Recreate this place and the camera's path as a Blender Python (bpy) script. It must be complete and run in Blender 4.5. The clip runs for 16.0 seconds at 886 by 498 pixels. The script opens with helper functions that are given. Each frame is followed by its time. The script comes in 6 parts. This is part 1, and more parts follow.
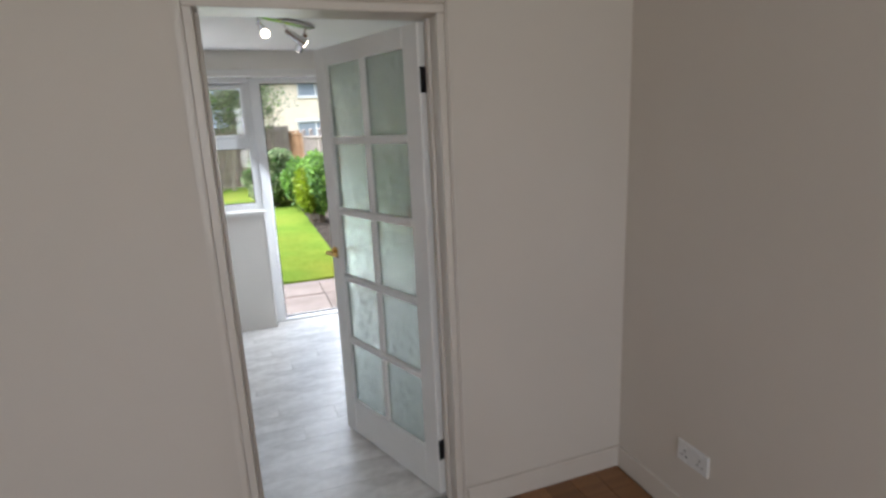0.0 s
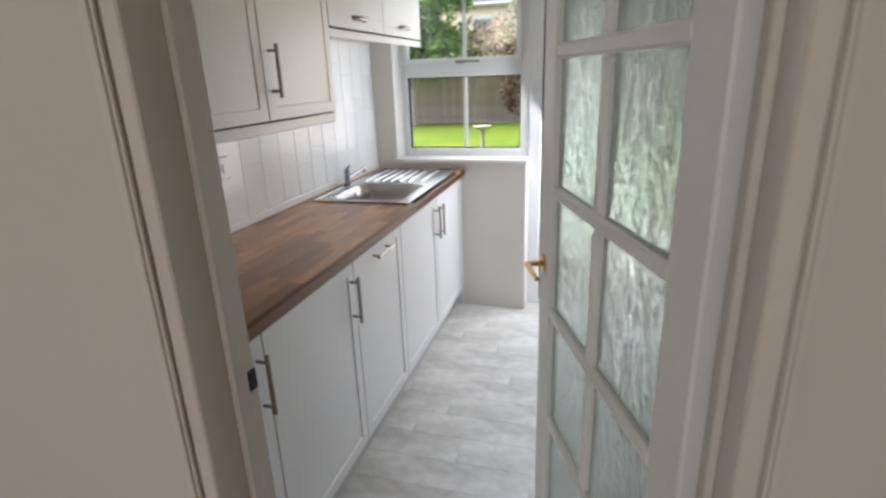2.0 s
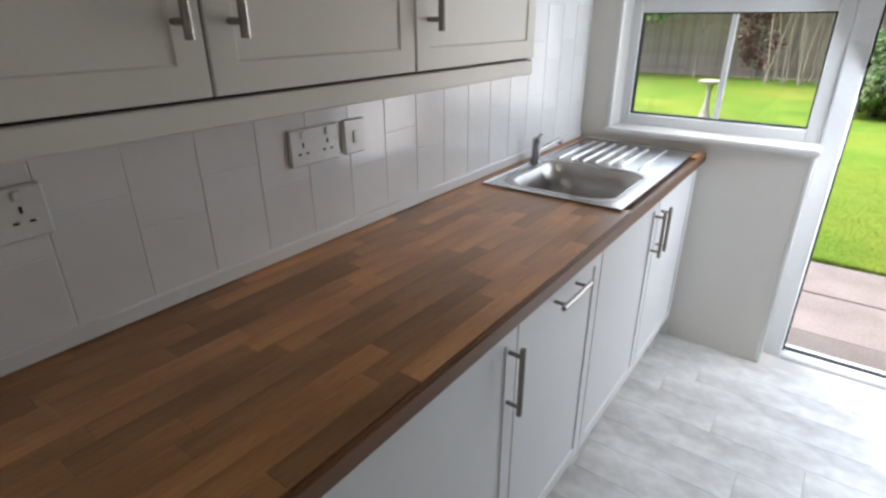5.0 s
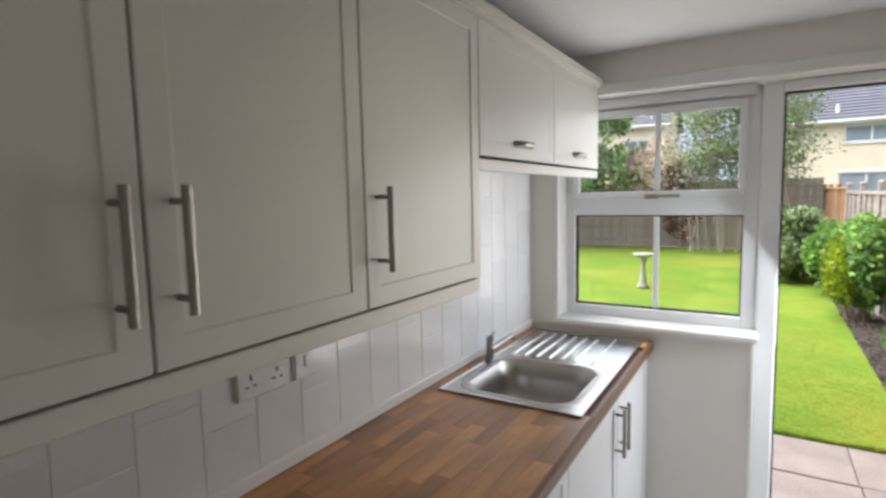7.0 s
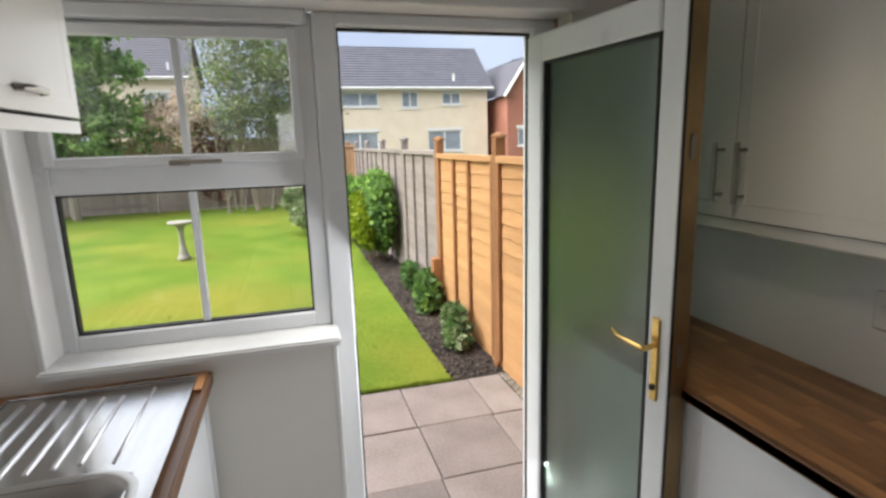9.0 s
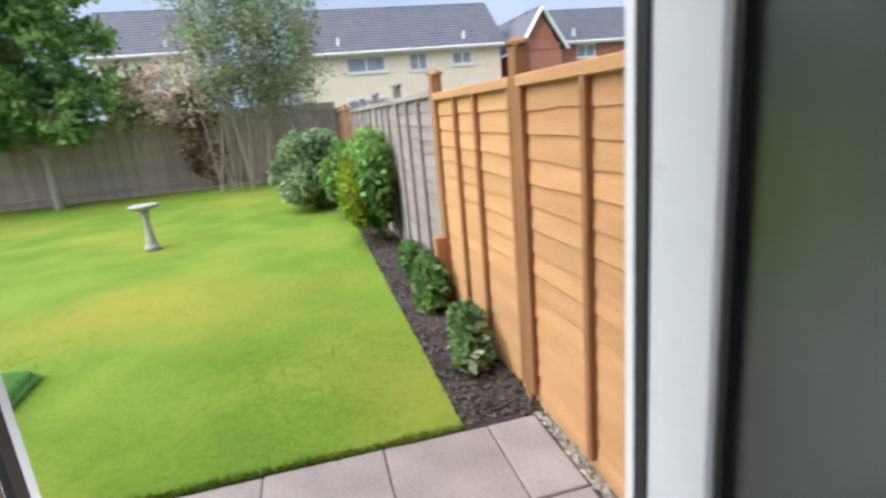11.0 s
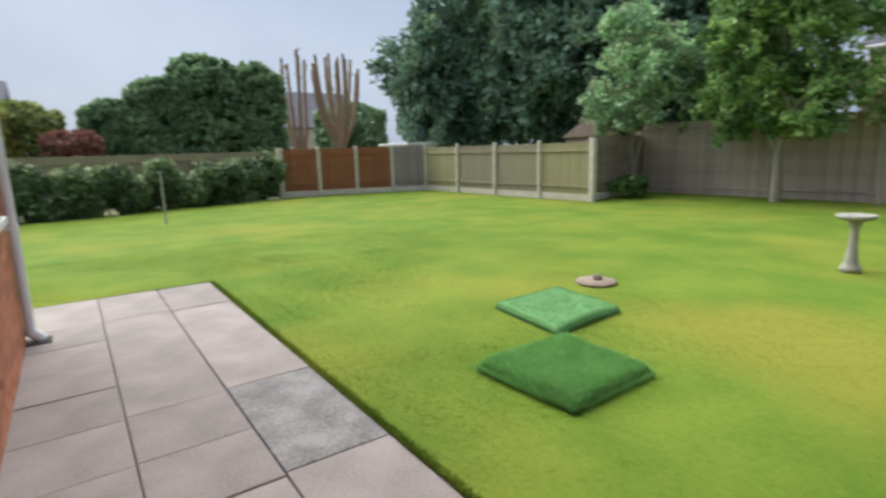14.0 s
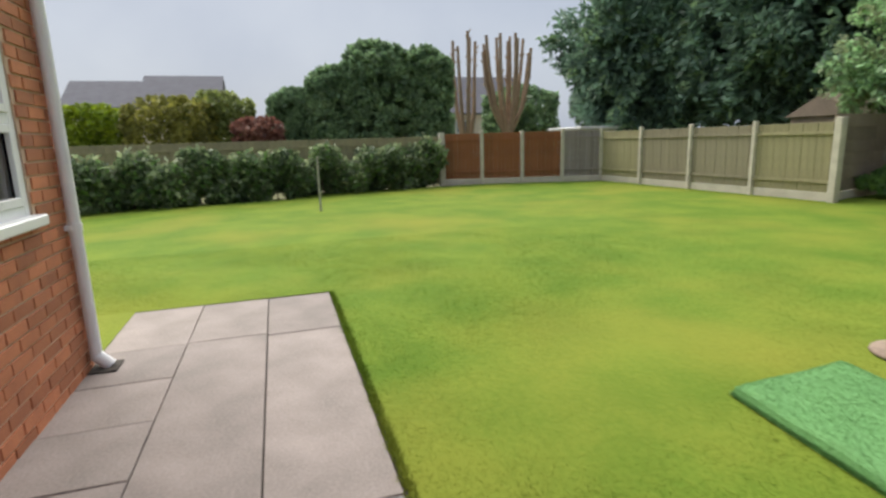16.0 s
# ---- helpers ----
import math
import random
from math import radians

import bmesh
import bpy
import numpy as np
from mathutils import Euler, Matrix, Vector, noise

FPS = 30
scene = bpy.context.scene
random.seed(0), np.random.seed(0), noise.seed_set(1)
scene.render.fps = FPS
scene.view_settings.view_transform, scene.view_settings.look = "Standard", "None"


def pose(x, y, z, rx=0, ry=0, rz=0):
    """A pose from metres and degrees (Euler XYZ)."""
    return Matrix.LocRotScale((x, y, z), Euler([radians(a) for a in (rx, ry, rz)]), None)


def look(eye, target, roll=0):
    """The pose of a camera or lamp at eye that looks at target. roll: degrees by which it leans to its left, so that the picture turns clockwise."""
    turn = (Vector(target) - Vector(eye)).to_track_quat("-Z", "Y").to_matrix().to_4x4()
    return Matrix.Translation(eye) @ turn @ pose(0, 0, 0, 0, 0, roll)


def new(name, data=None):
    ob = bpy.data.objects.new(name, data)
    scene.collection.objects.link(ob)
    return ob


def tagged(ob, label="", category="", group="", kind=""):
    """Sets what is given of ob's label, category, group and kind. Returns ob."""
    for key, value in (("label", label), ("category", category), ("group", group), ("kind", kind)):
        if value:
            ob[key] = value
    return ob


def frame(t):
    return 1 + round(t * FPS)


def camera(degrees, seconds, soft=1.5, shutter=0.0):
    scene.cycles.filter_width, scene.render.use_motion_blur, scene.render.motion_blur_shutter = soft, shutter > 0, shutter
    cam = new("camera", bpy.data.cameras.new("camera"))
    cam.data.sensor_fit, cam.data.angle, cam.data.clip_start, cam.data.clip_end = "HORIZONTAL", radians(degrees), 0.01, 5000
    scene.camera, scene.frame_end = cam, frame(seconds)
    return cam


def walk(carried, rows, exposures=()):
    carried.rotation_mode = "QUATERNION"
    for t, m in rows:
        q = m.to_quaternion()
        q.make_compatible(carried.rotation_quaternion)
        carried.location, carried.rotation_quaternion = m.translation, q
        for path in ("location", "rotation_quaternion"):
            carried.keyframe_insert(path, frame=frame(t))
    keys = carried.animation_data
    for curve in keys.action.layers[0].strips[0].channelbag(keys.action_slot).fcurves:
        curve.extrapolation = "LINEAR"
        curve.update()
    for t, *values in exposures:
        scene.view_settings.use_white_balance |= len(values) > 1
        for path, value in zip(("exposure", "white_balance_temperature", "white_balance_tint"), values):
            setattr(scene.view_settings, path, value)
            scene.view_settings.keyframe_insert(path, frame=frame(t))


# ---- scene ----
cam = camera(79.7, 16.0, soft=2.6, shutter=0.3)
PATH = [
    (0, (-0.141, 0.06, 1.549), (0.506, 1.899, 1.103), -2.6),
    (0.5, (0.093, 0.331, 1.526), (0.426, 2.245, 1.052), -1.6),
    (1, (0.261, 0.557, 1.582), (0.236, 2.464, 0.982), -1.5),
    (1.5, (0.316, 0.942, 1.481), (0.04, 2.817, 0.841), -1.6),
    (2, (0.327, 1.274, 1.47), (-0.21, 3.097, 0.846), -2.1),
    (2.5, (0.276, 1.552, 1.459), (-0.568, 3.263, 0.86), -3.2),
    (3, (0.111, 1.78, 1.454), (-0.968, 3.364, 0.88), -3.9),
    (5.3, (-0.03, 2.003, 1.44), (-1.118, 3.474, 0.632), -0.2),
    (5.5, (-0.023, 1.996, 1.477), (-1.135, 3.538, 0.856), -0.3),
    (6, (-0.037, 1.989, 1.566), (-1.187, 3.61, 1.344), -1.3),
    (6.5, (-0.044, 1.995, 1.594), (-1.212, 3.616, 1.492), -2.1),
    (7, (-0.049, 2.038, 1.56), (-1.085, 3.737, 1.364), -1.3),
    (7.5, (-0.086, 2.221, 1.542), (-0.839, 4.055, 1.277), -0.7),
    (8, (-0.135, 2.468, 1.574), (-0.532, 4.408, 1.294), -0.2),
    (8.5, (-0.169, 2.641, 1.566), (0.018, 4.608, 1.255), -0.5),
    (8.7, (-0.195, 2.688, 1.591), (0.284, 4.598, 1.241), -0.2),
    (10.8, (0.275, 3.955, 1.347), (0.857, 5.8, 0.842), -5.0),
    (11, (0.314, 4.094, 1.349), (0.758, 5.977, 0.844), -5.2),
    (11.5, (0.333, 4.33, 1.349), (0.394, 6.268, 0.861), -4.8),
    (12, (0.39, 4.672, 1.344), (0.151, 6.592, 0.84), -3.0),
    (12.5, (0.361, 4.795, 1.35), (-0.198, 6.644, 0.835), -2.5),
    (13, (0.252, 4.897, 1.321), (-0.64, 6.613, 0.812), -2.1),
    (13.5, (0.203, 4.97, 1.273), (-1.005, 6.499, 0.822), -2.4),
    (14, (0.182, 5.098, 1.28), (-1.432, 6.221, 0.911), -1.6),
    (14.5, (-0.005, 5.258, 1.249), (-1.794, 6.086, 0.909), -1.0),
    (15, (-0.387, 5.491, 1.262), (-2.202, 6.241, 0.881), -0.5),
    (15.5, (-0.781, 5.751, 1.266), (-2.605, 6.459, 0.849), -0.7),
    (16, (-1.294, 5.909, 1.228), (-3.168, 6.482, 0.828), -1.7),
]
EXPOSURES = [(0, 1.2, 5950, 9), (3, 1.2, 6320, 10), (5.3, 1.16, 5980, 9), (6.3, 1.13, 6330, 10), (7.0, 1.0, 6300, 10), (8.7, 0.62, 6450, 10), (10.8, 0.54, 6000, 10), (12.2, 0.2, 5700, 8), (13.0, 0.2, 5980, 8), (14.0, 0.08, 6250, 8), (14.6, 0.17, 6420, 8), (16, -0.02, 6700, 8)]
FRONT_POWER, HEAD_POWER, WINDOW_POWER, DOOR_POWER = 17.5, 2.0, 1.5, 5.0
walk(cam, [(t, look(eye, target, roll)) for t, eye, target, roll in PATH], EXPOSURES)

# ---- world and light ----
world = bpy.data.worlds.new("sky")
scene.world = world
world.use_nodes = True
wn, wl = world.node_tree.nodes, world.node_tree.links
wn.clear()
sky = wn.new("ShaderNodeTexSky")
sky.sky_type = "NISHITA"
sky.sun_disc = False
sky.sun_elevation = radians(51)
sky.sun_rotation = radians(264)
sky.dust_density = 4.0
sky_low = wn.new("ShaderNodeMix")
sky_low.data_type = "RGBA"
sky_low.blend_type = "MULTIPLY"
sky_low.inputs["Factor"].default_value = 1.0
sky_low.inputs["B"].default_value = (0.1, 0.1, 0.1, 1)
wl.new(sky.outputs[0], sky_low.inputs["A"])
w_co = wn.new("ShaderNodeTexCoord")
w_noise = wn.new("ShaderNodeTexNoise")
w_noise.inputs["Scale"].default_value = 2.2
w_noise.inputs["Detail"].default_value = 6
wl.new(w_co.outputs["Generated"], w_noise.inputs["Vector"])
w_ramp = wn.new("ShaderNodeValToRGB")
w_ramp.color_ramp.elements[0].position, w_ramp.color_ramp.elements[0].color = 0.3, (0.43, 0.505, 0.68, 1)
w_ramp.color_ramp.elements[1].position, w_ramp.color_ramp.elements[1].color = 0.7, (0.66, 0.73, 0.865, 1)
wl.new(w_noise.outputs["Fac"], w_ramp.inputs["Fac"])
w_mix = wn.new("ShaderNodeMix")
w_mix.data_type = "RGBA"
w_mix.inputs["Factor"].default_value = 0.8
wl.new(sky_low.outputs["Result"], w_mix.inputs["A"])
wl.new(w_ramp.outputs["Color"], w_mix.inputs["B"])
w_bg = wn.new("ShaderNodeBackground")
w_bg.inputs["Strength"].default_value = 0.95
wl.new(w_mix.outputs["Result"], w_bg.inputs["Color"])
w_out = wn.new("ShaderNodeOutputWorld")
wl.new(w_bg.outputs[0], w_out.inputs["Surface"])

sun = bpy.data.lights.new("sun", "SUN")
sun.energy, sun.angle, sun.color = 6.2, radians(80), (1.0, 0.96, 0.88)
sun_ob = new("sun", sun)
sun_ob.matrix_basis = look((0, 0, 20), (5.5, 0.6, 13.2))


def area_lamp(name, eye, target, w, h, power, color):
    lamp = bpy.data.lights.new(name, "AREA")
    lamp.shape, lamp.size, lamp.size_y, lamp.energy, lamp.color = "RECTANGLE", w, h, power, color
    ob = new(name, lamp)
    ob.matrix_basis = look(eye, target)
    return ob


# added lamp in an assumed, unseen window of the first room, behind the start of the walk
area_lamp("added_front_daylight", (-0.55, -2.55, 1.5), (0.75, 2.0, 1.0), 1.9, 1.2, FRONT_POWER, (1.0, 0.97, 0.93))
# skylight in the openings of the kitchen window and the back door
area_lamp("window_daylight", (-0.48, 4.50, 1.47), (-0.48, 2.0, 1.47), 0.7, 0.9, WINDOW_POWER, (0.97, 0.985, 1.0))
area_lamp("door_daylight", (0.29, 4.455, 0.95), (-1.1, 3.495, 0.0), 0.45, 1.7, DOOR_POWER, (0.97, 0.985, 1.0))
# the three heads of the kitchen's ceiling light, each aimed its own way
for head_x, head_y, aim, share in ((-0.03, 3.12, (-0.70, 2.98, 1.45), 0.65), (0.12, 3.28, (-0.85, 3.35, 0.95), 0.8), (0.27, 3.44, (1.0, 3.6, 1.15), 1.6)):
    bulb = bpy.data.lights.new("spot_head_light", "SPOT")
    bulb.energy, bulb.color, bulb.shadow_soft_size = HEAD_POWER * share, (1.0, 0.84, 0.62), 0.04
    bulb.spot_size, bulb.spot_blend = radians(75), 0.9
    new("spot_head_light", bulb).matrix_basis = look((head_x, head_y, 1.98), aim)

# ---- materials ----
def mat(name, c1, c2=None, rough=0.6, metal=0.0, scale=6.0, fine=60.0, bump=0.1, stretch=(1, 1, 1), vary=0.0, detail=5.0, coat=0.0, spread=0.25, island=0.0, rough_vary=0.08):
    """A surface with stains at one scale, grain at another, fine relief, and a shift per object or per island."""
    m = bpy.data.materials.new(name)
    m.use_nodes = True
    n, l = m.node_tree.nodes, m.node_tree.links
    bsdf = n["Principled BSDF"]
    bsdf.inputs["Roughness"].default_value = rough
    bsdf.inputs["Metallic"].default_value = metal
    bsdf.inputs["Coat Weight"].default_value = coat
    c2 = c2 or tuple(v * 0.82 for v in c1)
    co = n.new("ShaderNodeTexCoord")
    mp = n.new("ShaderNodeMapping")
    mp.inputs["Scale"].default_value = stretch
    l.new(co.outputs["Object"], mp.inputs["Vector"])
    big = n.new("ShaderNodeTexNoise")
    big.inputs["Scale"].default_value, big.inputs["Detail"].default_value = scale, detail
    small = n.new("ShaderNodeTexNoise")
    small.inputs["Scale"].default_value, small.inputs["Detail"].default_value = fine, 4
    l.new(mp.outputs[0], big.inputs["Vector"])
    l.new(mp.outputs[0], small.inputs["Vector"])
    blend = n.new("ShaderNodeMath")
    blend.operation = "MULTIPLY_ADD"
    l.new(small.outputs["Fac"], blend.inputs[0])
    blend.inputs[1].default_value = 0.4
    half = n.new("ShaderNodeMath")
    half.operation = "MULTIPLY_ADD"
    l.new(big.outputs["Fac"], half.inputs[0])
    half.inputs[1].default_value, half.inputs[2].default_value = 0.75, -0.08
    l.new(half.outputs[0], blend.inputs[2])
    ramp = n.new("ShaderNodeValToRGB")
    ramp.color_ramp.elements[0].position, ramp.color_ramp.elements[0].color = 0.5 - spread, (*c2, 1)
    ramp.color_ramp.elements[1].position, ramp.color_ramp.elements[1].color = 0.5 + spread, (*c1, 1)
    l.new(blend.outputs[0], ramp.inputs["Fac"])
    colour = ramp.outputs["Color"]
    for amount, node, socket in ((vary, "ShaderNodeObjectInfo", "Random"), (island, "ShaderNodeNewGeometry", "Random Per Island")):
        if amount:
            info = n.new(node)
            rng = n.new("ShaderNodeMapRange")
            rng.inputs["To Min"].default_value, rng.inputs["To Max"].default_value = 1 - amount, 1 + amount * 0.7
            l.new(info.outputs[socket], rng.inputs["Value"])
            hsv = n.new("ShaderNodeHueSaturation")
            l.new(rng.outputs[0], hsv.inputs["Value"])
            l.new(colour, hsv.inputs["Color"])
            colour = hsv.outputs["Color"]
    l.new(colour, bsdf.inputs["Base Color"])
    rr = n.new("ShaderNodeMapRange")
    rr.inputs["To Min"].default_value, rr.inputs["To Max"].default_value = max(rough - rough_vary, 0.02), min(rough + rough_vary, 1)
    l.new(big.outputs["Fac"], rr.inputs["Value"])
    l.new(rr.outputs[0], bsdf.inputs["Roughness"])
    if bump:
        bp = n.new("ShaderNodeBump")
        bp.inputs["Strength"].default_value, bp.inputs["Distance"].default_value = bump, 0.01
        l.new(small.outputs["Fac"], bp.inputs["Height"])
        l.new(bp.outputs[0], bsdf.inputs["Normal"])
    return m


def glass(name, rough=0.0, tint=(1, 1, 1), ripple=0.0, ripple_scale=30.0, stretch=(1, 1, 1), milk=0.0):
    m = bpy.data.materials.new(name)
    m.use_nodes = True
    n, l = m.node_tree.nodes, m.node_tree.links
    bsdf = n["Principled BSDF"]
    bsdf.inputs["Base Color"].default_value = (*tint, 1)
    bsdf.inputs["Transmission Weight"].default_value = 1.0
    bsdf.inputs["Roughness"].default_value = rough
    bsdf.inputs["IOR"].default_value = 1.45
    if ripple:
        co = n.new("ShaderNodeTexCoord")
        mp = n.new("ShaderNodeMapping")
        mp.inputs["Scale"].default_value = stretch
        l.new(co.outputs["Object"], mp.inputs["Vector"])
        noise_t = n.new("ShaderNodeTexNoise")
        noise_t.inputs["Scale"].default_value, noise_t.inputs["Detail"].default_value, noise_t.inputs["Distortion"].default_value = ripple_scale, 3, 1.5
        l.new(mp.outputs[0], noise_t.inputs["Vector"])
        bp = n.new("ShaderNodeBump")
        bp.inputs["Strength"].default_value, bp.inputs["Distance"].default_value = ripple, 0.01
        l.new(noise_t.outputs["Fac"], bp.inputs["Height"])
        l.new(bp.outputs[0], bsdf.inputs["Normal"])
    if milk:
        see = n.new("ShaderNodeBsdfTranslucent")
        see.inputs["Color"].default_value = (0.85, 0.92, 0.92, 1)
        both = n.new("ShaderNodeMixShader")
        both.inputs[0].default_value = milk
        l.new(bsdf.outputs[0], both.inputs[1])
        l.new(see.outputs[0], both.inputs[2])
        l.new(both.outputs[0], n["Material Output"].inputs["Surface"])
    return m


def let_through(m, share):
    """Lets part of the light through a thin leaf or blade."""
    n, l = m.node_tree.nodes, m.node_tree.links
    bsdf = n["Principled BSDF"]
    see = n.new("ShaderNodeBsdfTranslucent")
    l.new(bsdf.inputs["Base Color"].links[0].from_socket, see.inputs["Color"])
    both = n.new("ShaderNodeMixShader")
    both.inputs[0].default_value = share
    l.new(bsdf.outputs[0], both.inputs[1])
    l.new(see.outputs[0], both.inputs[2])
    l.new(both.outputs[0], n["Material Output"].inputs["Surface"])
    return m


def leaf_mat(name, dark, light, rough=0.5, scale=1.2):
    """Foliage: each leaf of its own tone, lighter and darker clumps, some light let through."""
    m = mat(name, light, dark, rough=rough, scale=scale, fine=9, bump=0.0, island=0.45, spread=0.18)
    m.node_tree.nodes["Principled BSDF"].inputs["Specular IOR Level"].default_value = 0.35
    return let_through(m, 0.4)


M = {}
M["wall_cream"] = mat("cream_wall_paint", (0.65, 0.60, 0.54), (0.60, 0.55, 0.49), rough=0.75, scale=1.5, fine=220, bump=0.05)
M["wall_white"] = mat("white_wall_paint", (0.80, 0.77, 0.725), (0.74, 0.71, 0.665), rough=0.7, scale=2.0, fine=180, bump=0.06)
M["ceiling"] = mat("ceiling_paint", (0.80, 0.80, 0.80), (0.75, 0.75, 0.75), rough=0.85, scale=2.5, fine=120, bump=0.08)
M["gloss_white"] = mat("white_gloss_woodwork", (0.80, 0.79, 0.77), (0.73, 0.72, 0.70), rough=0.35, scale=5, fine=90, bump=0.04)
M["casing"] = mat("cream_gloss_casing", (0.67, 0.62, 0.56), (0.615, 0.565, 0.505), rough=0.4, scale=5, fine=90, bump=0.05)
M["upvc"] = mat("white_upvc", (0.82, 0.83, 0.84), (0.76, 0.77, 0.79), rough=0.3, scale=4, fine=60, bump=0.02)
M["gasket"] = mat("black_rubber_gasket", (0.02, 0.02, 0.022), rough=0.6, bump=0.02)
M["cab"] = mat("ivory_cabinet_foil", (0.675, 0.65, 0.59), (0.625, 0.60, 0.545), rough=0.38, scale=2.2, fine=160, bump=0.03)
M["cab_base"] = mat("white_cabinet_foil", (0.78, 0.79, 0.80), (0.72, 0.73, 0.75), rough=0.35, scale=2.2, fine=160, bump=0.03)
# near-black for strips behind cabinet doors: the gaps' shade put into colour
M["gap"] = mat("dark_gap_shade", (0.035, 0.032, 0.03), rough=0.9, bump=0.0)
M["carcass"] = mat("cabinet_carcass", (0.62, 0.60, 0.56), rough=0.5, bump=0.03)
M["plinth"] = mat("plinth_board", (0.55, 0.55, 0.56), (0.45, 0.45, 0.46), rough=0.5, scale=6, bump=0.05)
M["steel"] = mat("brushed_steel", (0.58, 0.57, 0.56), (0.42, 0.415, 0.41), rough=0.2, metal=1.0, scale=3, fine=200, bump=0.0, stretch=(8, 1, 1))
# paler copy of the sink steel: window glints on the ribs put into colour
M["rib_steel"] = mat("satin_rib_steel_glint", (0.80, 0.80, 0.80), (0.70, 0.70, 0.70), rough=0.42, metal=1.0, bump=0.0)
# darker copy of the sink steel: the bowl's inner shade is in the colour
M["bowl_steel"] = mat("satin_bowl_steel_shade", (0.50, 0.48, 0.46), (0.38, 0.365, 0.35), rough=0.34, metal=1.0, scale=3, fine=200, bump=0.0, stretch=(1, 8, 1))
M["tap_chrome"] = mat("dull_chrome", (0.34, 0.34, 0.35), (0.26, 0.26, 0.27), rough=0.22, metal=1.0, bump=0.0)
M["nickel"] = mat("satin_nickel", (0.35, 0.325, 0.29), (0.27, 0.25, 0.225), rough=0.33, metal=1.0, scale=20, fine=200, bump=0.02)
M["chrome"] = mat("chrome", (0.75, 0.75, 0.76), (0.66, 0.66, 0.68), rough=0.12, metal=1.0, bump=0.0)
M["brass"] = mat("polished_brass", (0.75, 0.52, 0.18), (0.6, 0.40, 0.13), rough=0.22, metal=1.0, scale=20, bump=0.02)
M["lock_strip"] = mat("dull_brass_strip", (0.42, 0.29, 0.15), (0.27, 0.18, 0.09), rough=0.4, metal=0.8, scale=8, fine=90, bump=0.05)
M["black_iron"] = mat("black_iron", (0.03, 0.03, 0.03), rough=0.5, metal=0.6, bump=0.05)
M["tile"] = mat("white_glazed_tile", (0.76, 0.76, 0.765), (0.71, 0.71, 0.715), rough=0.14, scale=4, fine=30, bump=0.03, vary=0.04)
M["grout"] = mat("pale_grout", (0.76, 0.755, 0.75), (0.70, 0.695, 0.69), rough=0.9, scale=9, bump=0.1)
M["vinyl"] = mat("pale_grey_vinyl_plank", (0.84, 0.83, 0.815), (0.54, 0.525, 0.505), rough=0.3, scale=3.4, fine=16, bump=0.03, stretch=(1, 1.4, 1), vary=0.03, spread=0.15)
M["vinyl_gap"] = mat("vinyl_joint", (0.64, 0.62, 0.59), rough=0.7, bump=0.02)
M["oak_floor"] = mat("brown_wood_floor", (0.30, 0.145, 0.06), (0.16, 0.075, 0.03), rough=0.4, scale=3, fine=40, bump=0.06, stretch=(1, 9, 1), vary=0.2)
M["stave"] = mat("oiled_hardwood_stave", (0.60, 0.305, 0.125), (0.25, 0.11, 0.042), rough=0.33, scale=5, fine=55, bump=0.08, stretch=(7, 0.8, 7), vary=0.4, spread=0.28)
# front edge and core: the staves' grain in a darker brown
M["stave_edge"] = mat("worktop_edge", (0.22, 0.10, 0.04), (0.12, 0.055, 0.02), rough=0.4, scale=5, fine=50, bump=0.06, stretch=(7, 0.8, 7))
M["socket"] = mat("white_socket_plastic", (0.80, 0.80, 0.79), rough=0.25, bump=0.0)
M["dark"] = mat("dark_slot", (0.02, 0.02, 0.02), rough=0.7, bump=0.0)
M["clear"] = glass("clear_glass")
# green tint stands in for the garden showing in the rippled panes
M["rippled"] = glass("rippled_glass", 0.15, (0.85, 0.95, 0.905), 0.36, 32.0, (1, 1, 0.7), milk=0.2)
# dark green tint and high IOR imitate the garden's reflection in the pane
M["frosted"] = glass("frosted_glass", 0.26, (0.55, 0.70, 0.60), 0.0)
M["frosted"].node_tree.nodes["Principled BSDF"].inputs["IOR"].default_value = 1.9
M["brick"] = mat("red_brick", (0.56, 0.215, 0.10), (0.36, 0.13, 0.065), rough=0.85, scale=7, fine=70, bump=0.35, vary=0.2, spread=0.3)
M["brick_j"] = mat("red_brick_far", (0.52, 0.195, 0.092), (0.33, 0.115, 0.058), rough=0.85, scale=7, fine=70, bump=0.35, island=0.28, spread=0.3)
M["mortar"] = mat("sandy_mortar", (0.62, 0.45, 0.33), (0.48, 0.33, 0.235), rough=0.95, scale=9, fine=120, bump=0.3)
M["slab"] = mat("concrete_paving_slab", (0.335, 0.285, 0.27), (0.175, 0.15, 0.14), rough=0.85, scale=2.6, fine=60, bump=0.2, vary=0.2, spread=0.22)
M["slab_stained"] = mat("stained_paving_slab", (0.261, 0.243, 0.239), (0.117, 0.108, 0.108), rough=0.85, scale=4.0, fine=40, bump=0.2, vary=0.08, spread=0.13)
M["joint"] = mat("dark_joint_soil", (0.06, 0.05, 0.042), (0.035, 0.03, 0.025), rough=0.95, scale=12, bump=0.3)
M["soil"] = mat("dark_bark_soil", (0.065, 0.05, 0.043), (0.022, 0.017, 0.015), rough=0.95, scale=6, fine=45, bump=0.9, spread=0.2)
M["chip"] = mat("bark_chips", (0.13, 0.105, 0.09), (0.035, 0.028, 0.025), rough=0.9, scale=8, bump=0.2, island=0.6)
M["pebble"] = mat("gravel_pebbles", (0.42, 0.38, 0.33), (0.25, 0.22, 0.19), rough=0.8, scale=20, bump=0.1, island=0.5)


